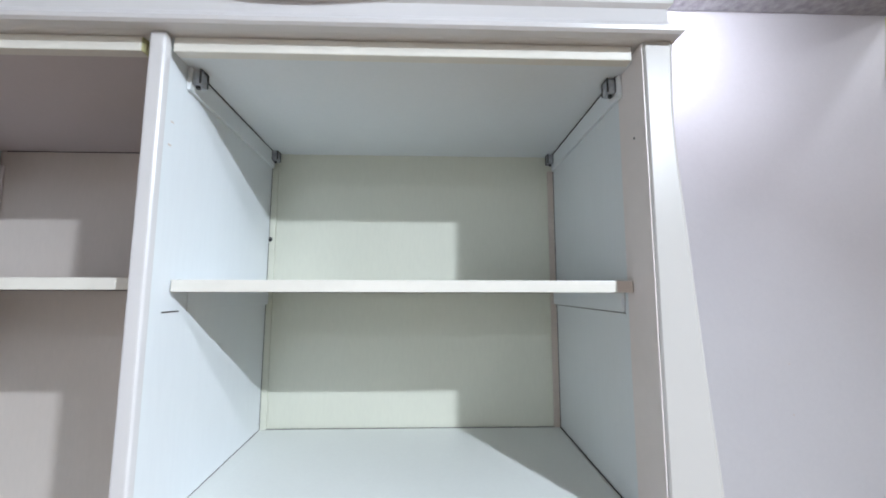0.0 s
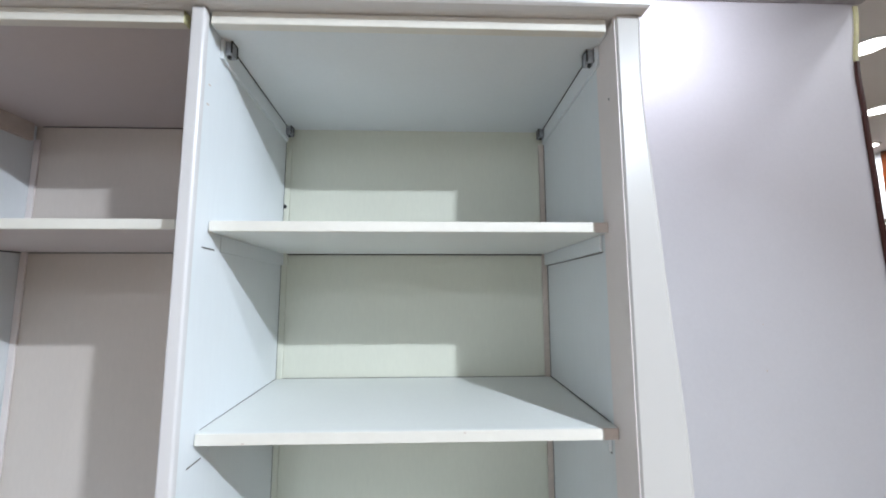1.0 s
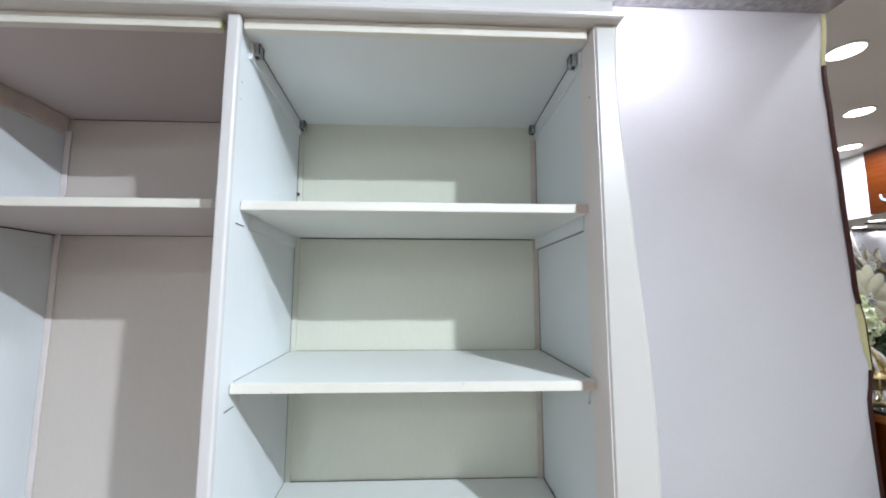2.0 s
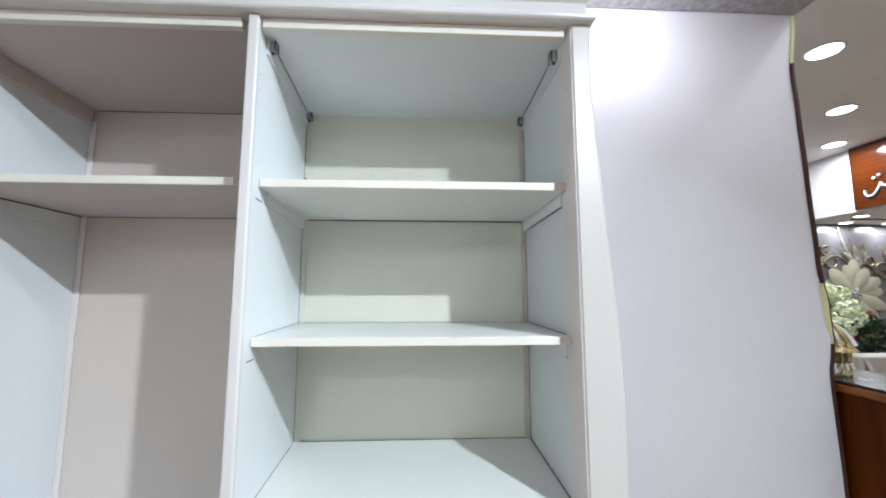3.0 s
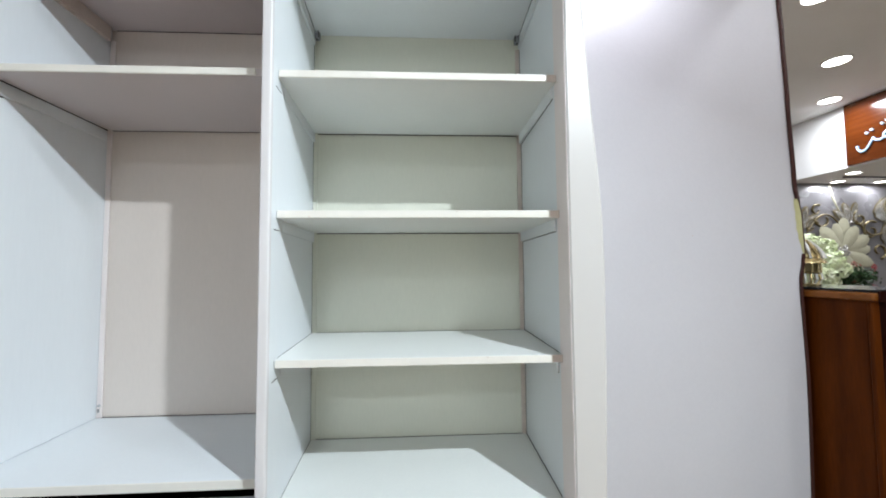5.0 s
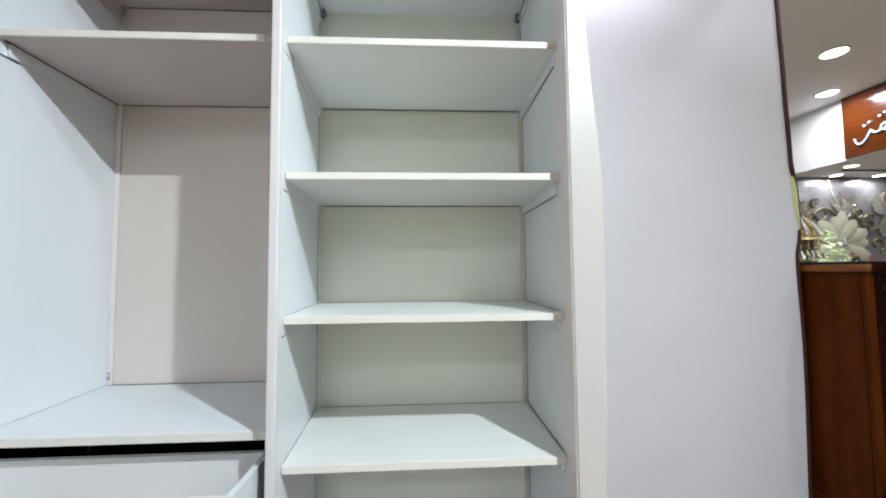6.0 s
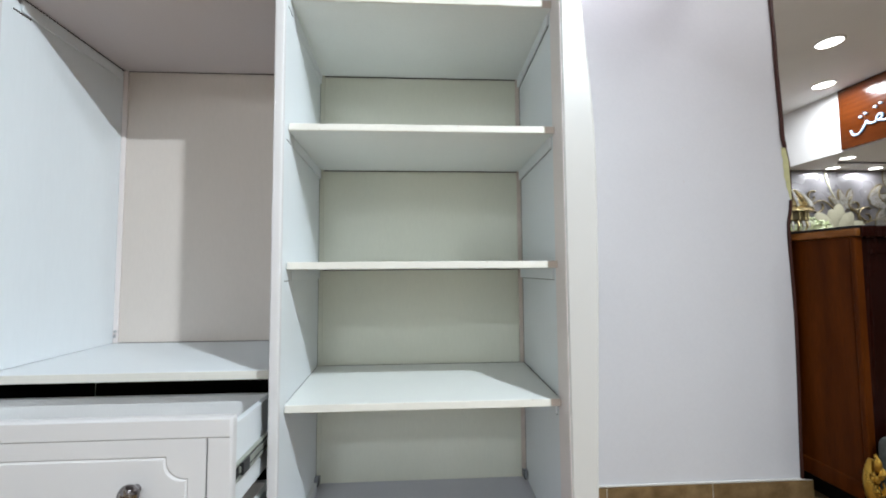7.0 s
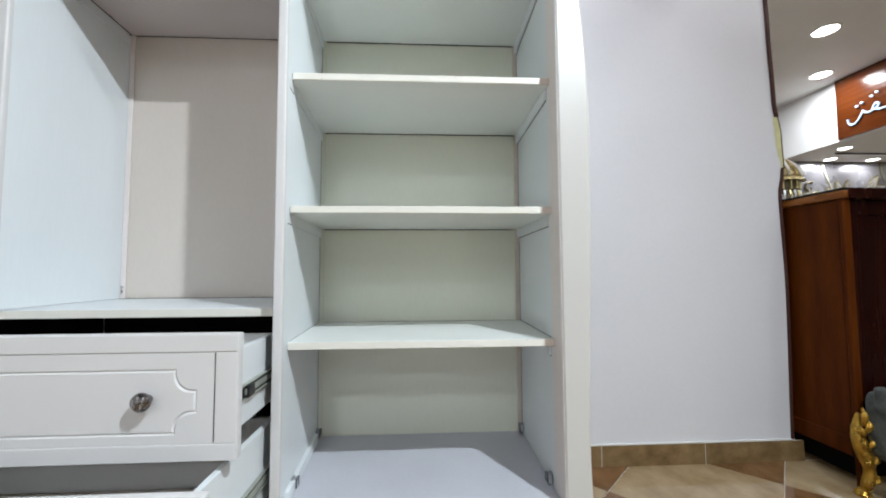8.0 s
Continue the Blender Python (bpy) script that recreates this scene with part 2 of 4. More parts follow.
tagged(part("wall_return", box(WALL_END - 0.13, WALL_END - 0.004, WALL_Y + 0.13, 4.3, 0.0, CEIL + 0.1), PLASTER), "plain white return wall behind the partition", "wall", kind="structure")
tagged(part("ceiling", box(-2.0, 9.0, -6.0, 4.3, CEIL, CEIL + 0.1), PLASTER), "white plaster showroom ceiling", "ceiling", kind="structure")
tagged(part("soffit", box(-1.996, WALL_END - 0.006, -5.996, WALL_Y - 0.003, SOFFIT, CEIL - 0.003, 0.004), GREYSTUCCO), "grey mottled stucco soffit over the wardrobe", "soffit", kind="structure")
tagged(part("beam", box(5.63, 5.85, -5.99, 4.296, BEAM, CEIL - 0.003), PLASTER), "white plaster beam below the ceiling", "beam", kind="structure")
tagged(part("low_ceiling", box(5.853, 8.996, -5.99, 4.296, BEAM + 0.004, BEAM + 0.1), PLASTER), "white lowered ceiling past the beam", "ceiling", kind="structure")

# ---- wardrobe ----
FRONT = -0.05      # front of the uprights
BACK = 0.41
Z_TOP, Z_BOTTOM = 2.064, 0.21


def left_face(y):
    """x of the shelf bay's inner left face."""
    return -0.006 - 0.026 * y / BACK


def right_face(y):
    return 0.712 + 0.011 * y / BACK


wardrobe = root("wardrobe", (0.36, 0.2, 0), "open white laminate wardrobe with shelves and two drawers pulled out", "wardrobe")
W = Matrix.Translation((-0.36, -0.2, 0))


def wpart(name, bm, material, parent=None, label="", smooth=False):
    bmesh.ops.transform(bm, matrix=W, verts=bm.verts)
    return part(name, bm, material, parent or wardrobe, label, smooth)


# uprights: the divider between the bays, the outer sides
wpart("divider", slab([(left_face(FRONT + 0.006) - 0.022, FRONT + 0.006), (left_face(FRONT + 0.006), FRONT + 0.006), (left_face(BACK), BACK), (left_face(BACK) - 0.022, BACK)], 0.08, 2.085), PANEL)
wpart("divider_edge", box(-0.0215, 0.0022, FRONT - 0.012, FRONT + 0.004, 0.06, 2.079, 0.005, 3), PAINT, label="rounded white lacquered edge strip")
wpart("side_panel", slab([(right_face(0.021) + 0.001, 0.021), (right_face(0.021) + 0.023, 0.021), (right_face(BACK) + 0.022, BACK), (right_face(BACK), BACK)], 0.08, 2.085), PANEL)
LBX, LFX = -0.742, -0.722       # inner left face of the hanging bay, at the back and at the front
wpart("side_panel", slab([(LFX - 0.022, FRONT + 0.006), (LFX, FRONT + 0.006), (LBX, BACK), (LBX - 0.022, BACK)], 0.7165, 2.085), PANEL)
wpart("side_edge", box(LFX - 0.015, LFX + 0.036, FRONT - 0.012, FRONT + 0.004, 0.7165, 2.079, 0.005, 3), PAINT)
wpart("chest_side", box(-0.80, -0.778, -0.010, BACK, 0.0, 0.6935), PANEL)

# bellied front stile: narrow neck at the top, widest at chest height
STILE = [(0.06, 0.788), (0.22, 0.786), (0.37, 0.781), (0.63, 0.790), (0.93, 0.799), (1.24, 0.803), (1.40, 0.797), (1.56, 0.783), (1.72, 0.773), (1.86, 0.763), (1.95, 0.758), (2.02, 0.758), (2.06, 0.763), (2.079, 0.767)]


def stile_outer(z):
    for (z0, a), (z1, b) in zip(STILE, STILE[1:]):
        if z <= z1:
            s = (z - z0) / (z1 - z0)
            return a + (b - a) * s
    return STILE[-1][1]


rows = [0.06 + (2.079 - 0.06) * i / 120 for i in range(121)]
smooth_outer = [sum(stile_outer(min(2.079, max(0.06, z + d))) for d in (-0.08, -0.06, -0.04, -0.02, 0, 0.02, 0.04, 0.06, 0.08)) / 9 for z in rows]
bm = bmesh.new()
sections = []
for z, xo in zip(rows, smooth_outer):
    xi = 0.715
    sec = [(xi, 0.02), (xi, FRONT + 0.016), (xi + 0.0008, FRONT + 0.0145), (xi + 0.0008, FRONT + 0.012), (xi, FRONT + 0.0105), (xi + 0.0001, FRONT - 0.002), (xi + 0.0004, FRONT - 0.0075), (xi + 0.0030, FRONT - 0.010), (xo - 0.008, FRONT - 0.010), (xo - 0.002, FRONT - 0.006), (xo, FRONT + 0.002), (xo, 0.02)]
    sections.append([bm.verts.new((x, y, z)) for x, y in sec])
for a, b in zip(sections, sections[1:]):
    for i in range(len(a)):
        j = (i + 1) % len(a)
        bm.faces.new((a[i], a[j], b[j], b[i]))
bm.faces.new(sections[0])
bm.faces.new(sections[-1])
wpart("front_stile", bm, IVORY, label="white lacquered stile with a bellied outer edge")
# thin slab added so this side's colour carries the light bounced onto it
wpart("lit_stile_side", box(0.7128, 0.7148, FRONT - 0.0065, 0.020, 0.06, 2.078, 0.0006), SIDE, label="inner side of the stile, bounced light put into its pinkish white")

# boards across
wpart("raw_rail_end", box(left_face(FRONT) - 0.0398, left_face(FRONT) - 0.0385, FRONT + 0.003, FRONT + 0.019, 2.056, 2.078), GLUE)
wpart("top_panel", slab([(left_face(0) - 0.0, -0.03), (right_face(0), -0.03), (right_face(BACK) , BACK), (left_face(BACK), BACK)], Z_TOP, 2.082), PANEL)
# top board of the hanging bay, coloured darker for the shade up there
wpart("top_panel", slab([(LFX, -0.03), (left_face(0) - 0.023, -0.03), (left_face(BACK) - 0.023, BACK), (LBX, BACK)], Z_TOP, 2.082), PANEL_SHADED)
for x0, x1 in ((left_face(FRONT) + 0.007, right_face(FRONT) - 0.008), (LFX + 0.037, left_face(FRONT) - 0.040)):
    wpart("front_rail", box(x0, x1, FRONT + 0.002, FRONT + 0.02, 2.0555, 2.0788, 0.002), EDGE)
wpart("bottom_panel", slab([(left_face(0), FRONT + 0.01), (right_face(0), FRONT + 0.01), (right_face(BACK), BACK), (left_face(BACK), BACK)], Z_BOTTOM - 0.02, Z_BOTTOM), LAVENDER, label="lavender grey bottom board")
wpart("plinth", box(LFX, 0.71, FRONT + 0.012, FRONT + 0.03, 0.0, Z_BOTTOM - 0.021), PAINT)
wpart("back_panel", box(left_face(BACK) - 0.004, right_face(BACK) + 0.004, BACK + 0.0005, BACK + 0.006, 0.1, 2.085), BACKING)
wpart("back_panel", box(LBX - 0.01, left_face(BACK) - 0.018, BACK + 0.0005, BACK + 0.006, 0.1, 2.085), BACKING_SHADED)


def shelf(z0, z1, label=""):
    """A shelf of the narrow bay, with a banded front edge that stops short at one end."""
    s = wpart("shelf", slab([(left_face(0.004), 0.004), (right_face(0.004) - 0.0005, 0.004), (right_face(BACK) - 0.0025, BACK - 0.004), (left_face(BACK) + 0.001, BACK - 0.004)], z0, z1, 0.0008), SHELF)
    bm = box(left_face(0) + 0.003, right_face(0) - 0.026, -0.001, 0.0035, z0 + 0.0003, z1 - 0.0003, 0.001)
    wpart("edge_band", bm, EDGE, s)
    wpart("raw_end", box(right_face(0) - 0.0255, right_face(0) - 0.0005, 0.0005, 0.0038, z0 + 0.0005, z1 - 0.0005), STRIP, s, "bare chipboard end of the edge")
    batten_l = slab([(left_face(0.05), 0.05), (left_face(0.05) + 0.0015, 0.05), (left_face(BACK) + 0.006, BACK - 0.002), (left_face(BACK), BACK - 0.002)], z0 - 0.032, z0 - 0.0005, 0.0012)
    wpart("batten", batten_l, PANEL, s)
    batten_r = slab([(right_face(0.03) - 0.006, 0.03), (right_face(0.03), 0.03), (right_face(BACK), BACK - 0.002), (right_face(BACK) - 0.009, BACK - 0.002)], z0 - 0.032, z0 - 0.0005, 0.0012)
    wpart("batten", batten_r, PANEL, s)
    # thin dark line drawn in for the shadow under the batten
    gap = slab([(right_face(0.03) - 0.0015, 0.03), (right_face(0.03) - 0.0002, 0.03), (right_face(BACK) - 0.0002, BACK - 0.008), (right_face(BACK) - 0.0015, BACK - 0.008)], z0 - 0.0342, z0 - 0.0325)
    wpart("batten_shade", gap, JOINT, s)
    return s


for z0, z1 in ((1.697, 1.716), (1.337, 1.356), (0.968, 0.987), (0.603, 0.622)):
    shelf(z0, z1)
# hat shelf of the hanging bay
hat = wpart("hat_shelf", slab([(LFX - 0.001, 0.004), (left_face(0) - 0.0235, 0.004), (left_face(BACK) - 0.0235, BACK - 0.004), (LBX + 0.004, BACK - 0.004)], 1.700, 1.719, 0.0008), PANEL_SHADED)
wpart("edge_band", box(LFX + 0.001, -0.062, -0.001, 0.0035, 1.7003, 1.7187, 0.001), EDGE, hat)
wpart("batten", slab([(LFX - 0.0015, 0.03), (LFX + 0.0035, 0.03), (LBX + 0.006, BACK - 0.02), (LBX, BACK - 0.02)], 1.662, 1.6970, 0.001), PANEL, hat)
# short dark line drawn for the shadow below this batten's front
wpart("batten_shade", slab([(LFX - 0.002, 0.012), (LFX - 0.0002, 0.012), (LFX - 0.0022, 0.06), (LFX - 0.004, 0.06)], 1.6575, 1.6605), JOINT, hat)
# top of the drawer chest
chest = wpart("chest_top", slab([(-0.80, -0.012), (-0.0335, -0.012), (left_face(BACK) - 0.0245, BACK - 0.004), (-0.80, BACK - 0.004)], 0.694, 0.715, 0.001), PANEL)
wpart("edge_band", box(-0.799, -0.0345, -0.0165, -0.0125, 0.6943, 0.7147, 0.001), EDGE, chest)

# top battens with their clips, corner strips
for x, s in ((left_face(0.2), 1), (right_face(0.2), -1)):
    y0, y1 = (0.004, BACK - 0.008)
    f = left_face if s > 0 else right_face
    wpart("top_batten", slab([(f(y0), y0), (f(y0) + s * 0.006, y0), (f(y1) + s * 0.006, y1), (f(y1), y1)], Z_TOP - 0.04, Z_TOP - 0.001, 0.001), PANEL)
wpart("top_batten", slab([(LFX - 0.001, 0.0), (LFX + 0.012, 0.0), (LBX + 0.014, BACK - 0.02), (LBX + 0.001, BACK - 0.02)], Z_TOP - 0.05, Z_TOP - 0.001, 0.001), STRIP)
for x0, x1, z0 in ((left_face(BACK), left_face(BACK) + 0.016, Z_BOTTOM), (right_face(BACK) - 0.016, right_face(BACK), Z_BOTTOM), (LBX + 0.001, LBX + 0.017, 0.716)):
    wpart("corner_strip", box(x0, x1, BACK - 0.006, BACK - 0.0005, z0 + 0.001, Z_TOP - 0.041, 0.001), STRIP if x0 > 0.3 else SIDE if x0 < -0.5 else BACKING)


def clip(x, y, z, s):
    """A small angle clip with its screw."""
    bm = box(min(x, x + s * 0.014), max(x, x + s * 0.014), y - 0.010, y + 0.010, z - 0.014, z + 0.012, 0.002)
    c = wpart("corner_clip", bm, CLIP, label="translucent grey plastic and zinc clip")
    wpart("clip_screw", turned([(0.0035, 0), (0.0035, 0.0045)], 12, m=Matrix.Translation((x + s * 0.007, y - 0.003, z - 0.0188))), DARK, c)
    wpart("clip_plate", box(min(x, x + s * 0.0012), max(x, x + s * 0.0012), y - 0.0125, y + 0.0125, z - 0.0135, z + 0.0135, 0.0003), DARK, c)
    for e in (-1, 1):
        wpart("clip_rib", box(min(x + s * 0.0125, x + s * 0.0152), max(x + s * 0.0125, x + s * 0.0152), y + e * 0.0100 - 0.0010, y + e * 0.0100 + 0.0010, z - 0.012, z + 0.0125), DARK, c)
    wpart("clip_rib", box(min(x + s * 0.0125, x + s * 0.0152), max(x + s * 0.0125, x + s * 0.0152), y - 0.0088, y + 0.0088, z + 0.0105, z + 0.0125), DARK, c)


clip(left_face(0.05) + 0.0065, 0.020, Z_TOP - 0.0135, 1)
clip(right_face(0.05) - 0.0065, 0.025, Z_TOP - 0.0135, -1)
clip(left_face(0.395) + 0.0065, BACK - 0.02, Z_TOP - 0.0135, 1)
clip(right_face(0.395) - 0.0065, BACK - 0.02, Z_TOP - 0.0135, -1)
clip(left_face(0.395) + 0.001, BACK - 0.022, Z_BOTTOM + 0.022, 1)
clip(right_face(0.395) - 0.001, BACK - 0.022, Z_BOTTOM + 0.022, -1)
clip(left_face(0.05) + 0.001, 0.07, Z_BOTTOM + 0.02, 1)
clip(right_face(0.05) - 0.001, 0.05, Z_BOTTOM + 0.02, -1)
wpart("wall_screw", turned([(0.004, 0), (0.0045, 0.004), (0.002, 0.006)], 12, m=Matrix.Translation((LBX + 0.010, BACK - 0.006, 0.757)) @ Matrix.Rotation(radians(90), 4, "X")), METAL)
wpart("wall_screw", turned([(0.003, 0), (0.003, 0.012)], 10, m=Matrix.Translation((LBX + 0.010, BACK - 0.010, 0.735))), METAL)
wpart("bottom_batten", slab([(left_face(0.0), 0.0), (left_face(0.0) + 0.012, 0.0), (left_face(0.36) + 0.012, 0.36), (left_face(0.36), 0.36)], Z_BOTTOM + 0.0005, Z_BOTTOM + 0.03, 0.001), PANEL)

# dark open joints between boards
for f, s in ((left_face, 1), (right_face, -1)):
    x = f(BACK)
    wpart("open_joint", box(min(x, x + s * 0.0014), max(x, x + s * 0.0014), BACK - 0.0075, BACK - 0.0062, Z_BOTTOM + 0.002, Z_TOP - 0.042), JOINT)
    wpart("open_joint", slab([(f(0.02) + s * 0.0062, 0.02), (f(0.02) + s * 0.0075, 0.02), (f(BACK) + s * 0.0075, BACK - 0.009), (f(BACK) + s * 0.0062, BACK - 0.009)], Z_TOP - 0.0022, Z_TOP - 0.0004), RECESS_SHADE)
for z in (1.716, 1.356, 0.987, 0.622):
    wpart("open_joint", slab([(right_face(0.03) - 0.0016, 0.03), (right_face(0.03) - 0.0002, 0.03), (right_face(BACK) - 0.0002, BACK - 0.008), (right_face(BACK) - 0.0026, BACK - 0.008)], z + 0.0002, z + 0.0012), RECESS_SHADE)
    wpart("open_joint", box(left_face(BACK) + 0.009, right_face(BACK) - 0.007, BACK - 0.0042, BACK - 0.0010, z - 0.0222, z - 0.0192), JOINT)
    wpart("open_joint", box(left_face(BACK) + 0.017, right_face(BACK) - 0.017, BACK - 0.0036, BACK - 0.0012, z - 0.001, z + 0.0006), JOINT)
wpart("open_joint", box(LBX + 0.0175, -0.20, BACK - 0.002, BACK - 0.0005, Z_TOP - 0.0022, Z_TOP - 0.0006), RECESS_SHADE)
wpart("open_joint", box(LBX + 0.018, left_face(BACK) - 0.024, BACK - 0.0042, BACK - 0.0026, 1.6978, 1.6998), JOINT)
wpart("open_joint", box(LBX + 0.018, left_face(BACK) - 0.024, BACK - 0.0036, BACK - 0.0012, 0.7152, 0.7168), JOINT)
wpart("open_joint", slab([(LFX, 0.02), (LFX + 0.0045, 0.02), (LBX + 0.007, BACK - 0.01), (LBX + 0.001, BACK - 0.01)], 1.6972, 1.6996), RECESS_SHADE)

# black strip against the divider paints in the shade of this gap
wpart("open_joint", box(-0.0272, -0.0252, FRONT + 0.006, 0.004, 0.10, 0.722), RECESS_SHADE)
for z in (1.716, 1.356, 0.987, 0.622):
    wpart("open_joint", slab([(left_face(0.02) + 0.0002, 0.02), (left_face(0.02) + 0.0010, 0.02), (left_face(BACK) + 0.0018, BACK - 0.008), (left_face(BACK) + 0.0002, BACK - 0.008)], z + 0.0001, z + 0.0008), JOINT)
# small chips on the shelf edges
for x, z in ((0.446, 1.353), (0.076, 1.340), (0.636, 0.6215), (0.52, 0.9855), (0.30, 0.6205)):
    wpart("edge_chip", box(x - 0.0022, x + 0.0022, -0.0018, -0.0009, z - 0.0012, z + 0.0008), STRIP)

# screw marks on the uprights, dark lines drawn for the battens' lower front edges
for y, z in ((-0.025, 1.955), (-0.027, 1.918)):
    wpart("screw_hole", box(left_face(y) + 0.0002, left_face(y) + 0.0010, y - 0.003, y + 0.003, z - 0.0013, z + 0.0013), STRIP)
wpart("screw_hole", box(0.7120, 0.7127, -0.026, -0.0225, 1.9385, 1.9415), DARK)
for z in (1.668, 1.308, 0.939):
    wpart("batten_edge_line", slab([(left_face(-0.014) + 0.0002, -0.014), (left_face(-0.014) + 0.0008, -0.014), (left_face(0.028) + 0.0008, 0.028), (left_face(0.028) + 0.0002, 0.028)], z - 0.0022, z), JOINT)
wpart("plug_hole", turned([(0.006, 0), (0.006, 0.002)], 14, m=Matrix.Translation((left_face(0.4) + 0.003, BACK - 0.0062, 1.832)) @ Matrix.Rotation(radians(90), 4, "X")), DARK)

# cornice: stacked mouldings along the front and the end
CL = LBX - 0.02
PROFILE = [(0.0, 2.0795), (0.016, 2.0795), (0.020, 2.083), (0.021, 2.089), (0.014, 2.096), (0.008, 2.102), (0.004, 2.108), (0.004, 2.128), (0.010, 2.133), (0.014, 2.146), (0.024, 2.162), (0.036, 2.176), (0.042, 2.186), (0.042, 2.205), (0.0, 2.205)]
bm = bmesh.new()
ring = []
for out, z in PROFILE:
    ex, ey = 0.747 + out, FRONT - 0.012 - out
    ring.append([bm.verts.new((CL, ey, z)), bm.verts.new((ex, ey, z)), bm.verts.new((ex, BACK + 0.02, z))])
for a, b in zip(ring, ring[1:]):
    for i in range(2):
        bm.faces.new((a[i], a[i + 1], b[i + 1], b[i]))
wpart("cornice", bm, PAINT, label="moulded white cornice with a stepped profile")
wpart("cornice_soffit", box(CL, 0.745, FRONT - 0.0115, FRONT + 0.03, 2.0796, 2.0852), PAINT)
wpart("cornice_board", box(CL, 0.745, FRONT - 0.010, BACK + 0.02, 2.0855, 2.200), PAINT)
# carved crest on the cornice
pts = [(0.02 + 0.36 * i / 24, 2.136 - 0.010 * math.sin(math.pi * i / 24) ** 2) for i in range(25)]
wpart("crest", prism([(x, FRONT - 0.017, z) for x, z in pts] + [(0.38, FRONT - 0.017, 2.146), (0.02, FRONT - 0.017, 2.146)], (0, -0.016, 0)), PAINT)

# ---- drawers ----


def drawer(y, z0, z1, side):
    """A drawer box on runners with a routed front and a round knob; y is the front's outer face, side how far its walls stay below the front."""
    d = new("drawer")
    d.parent = wardrobe
    xl, xr = -0.79, -0.012
    tag_front = "lacquered front with a routed frame"
    h = z1 - z0
    wpart("drawer_front", box(xl, xr, y, y + 0.02, z0, z1, 0.004, 3), PAINT, d, tag_front)
    # rails and stiles of the routed frame, proud of the front
    wpart("frame_rail", box(xl + 0.001, xr - 0.001, y - 0.004, y + 0.0005, z1 - 0.036, z1 - 0.001, 0.003, 3), PAINT, d)
    wpart("frame_rail", box(xl + 0.001, xr - 0.001, y - 0.004, y + 0.0005, z0 + 0.001, z0 + 0.034, 0.003, 3), PAINT, d)
    for a, b in ((xl + 0.001, xl + 0.043), (xr - 0.043, xr - 0.001)):
        wpart("frame_stile", box(a, b, y - 0.003, y + 0.0005, z0 + 0.0345, z1 - 0.0365, 0.0015), PAINT, d)
    wpart("frame_joint", box(xr - 0.0455, xr - 0.0435, y - 0.0006, y + 0.0005, z0 + 0.036, z1 - 0.038), DARK, d)
    # field bounded by a V-groove with scooped corners, cut into a thin face plate
    x0, x1, a0, a1, r, ear = xl + 0.085, xr - 0.080, z0 + 0.055, z1 - 0.071, 0.034, 0.006

    def scooped(grow):
        """The groove's outline, grown outwards."""
        line = []
        for cx, cz, sx, sz in ((x1, a1, 1, 1), (x0, a1, -1, 1), (x0, a0, -1, -1), (x1, a0, 1, -1)):
            cx, cz = cx + sx * grow, cz + sz * grow
            arc = [(cx, cz - sz * (r + ear))]
            arc += [(cx - sx * ear - sx * r * math.sin(radians(15 * k)), cz - sz * ear - sz * r * math.cos(radians(15 * k))) for k in range(7)]
            arc += [(cx - sx * (r + ear), cz)]
            line += arc if sx * sz > 0 else arc[::-1]
        return line

    yf = y - 0.0030
    bm = bmesh.new()
    loops = []
    for grow, sink in ((0.0032, 0.0), (0.0, 0.0026), (-0.0032, 0.0)):
        loops.append([bm.verts.new((px, yf + sink, pz)) for px, pz in scooped(grow)])
    n = len(loops[0])
    for la, lb in zip(loops, loops[1:]):
        for k in range(n):
            bm.faces.new((la[k], la[(k + 1) % n], lb[(k + 1) % n], lb[k]))
    bm.faces.new(loops[2])
    rim = [bm.verts.new((px, yf, pz)) for px, pz in ((xl + 0.0432, z0 + 0.0345), (xr - 0.0460, z0 + 0.0345), (xr - 0.0460, z1 - 0.0365), (xl + 0.0432, z1 - 0.0365))]
    low = [bm.verts.new((v.co.x, y + 0.0005, v.co.z)) for v in rim]
    edges = [bm.edges.new((rim[k], rim[(k + 1) % 4])) for k in range(4)] + [bm.edges.get((loops[0][k], loops[0][(k + 1) % n])) for k in range(n)]
    bmesh.ops.triangle_fill(bm, use_beauty=True, edges=edges)
    for k in range(4):
        bm.faces.new((rim[k], rim[(k + 1) % 4], low[(k + 1) % 4], low[k]))
    wpart("routed_panel", bm, PAINT, d)
    # box behind the front
    back = max(y + 0.30, 0.05)
    for a, b in ((xl + 0.02, xl + 0.034), (xr - 0.048, xr - 0.034)):
        wpart("drawer_side", box(a, b, y + 0.021, back, z0 + 0.03, z1 - side, 0.001), PANEL, d)
    wpart("drawer_back", box(xl + 0.035, xr - 0.049, back - 0.014, back, z0 + 0.035, z1 - side - 0.002), LAMINATE, d)
    wpart("drawer_bottom", box(xl + 0.035, xr - 0.049, y + 0.021, back - 0.015, z0 + 0.03, z0 + 0.036), BACKING_SHADED, d)
    zc = (z0 + z1) / 2 - 0.02
    run = wpart("runner", box(xr - 0.0335, xr - 0.0300, y + 0.03, back, zc - 0.0175, zc + 0.0175, 0.001), RUNNER, d, "zinc ball-bearing runner")
    for rz in (zc - 0.0155, zc + 0.0155):
        wpart("runner_lip", box(xr - 0.0300, xr - 0.0245, y + 0.03, back, rz - 0.002, rz + 0.002, 0.0008), RUNNER, run)
    wpart("runner_channel", box(xr - 0.0298, xr - 0.0285, y + 0.05, back, zc - 0.013, zc + 0.013), DARK, run)
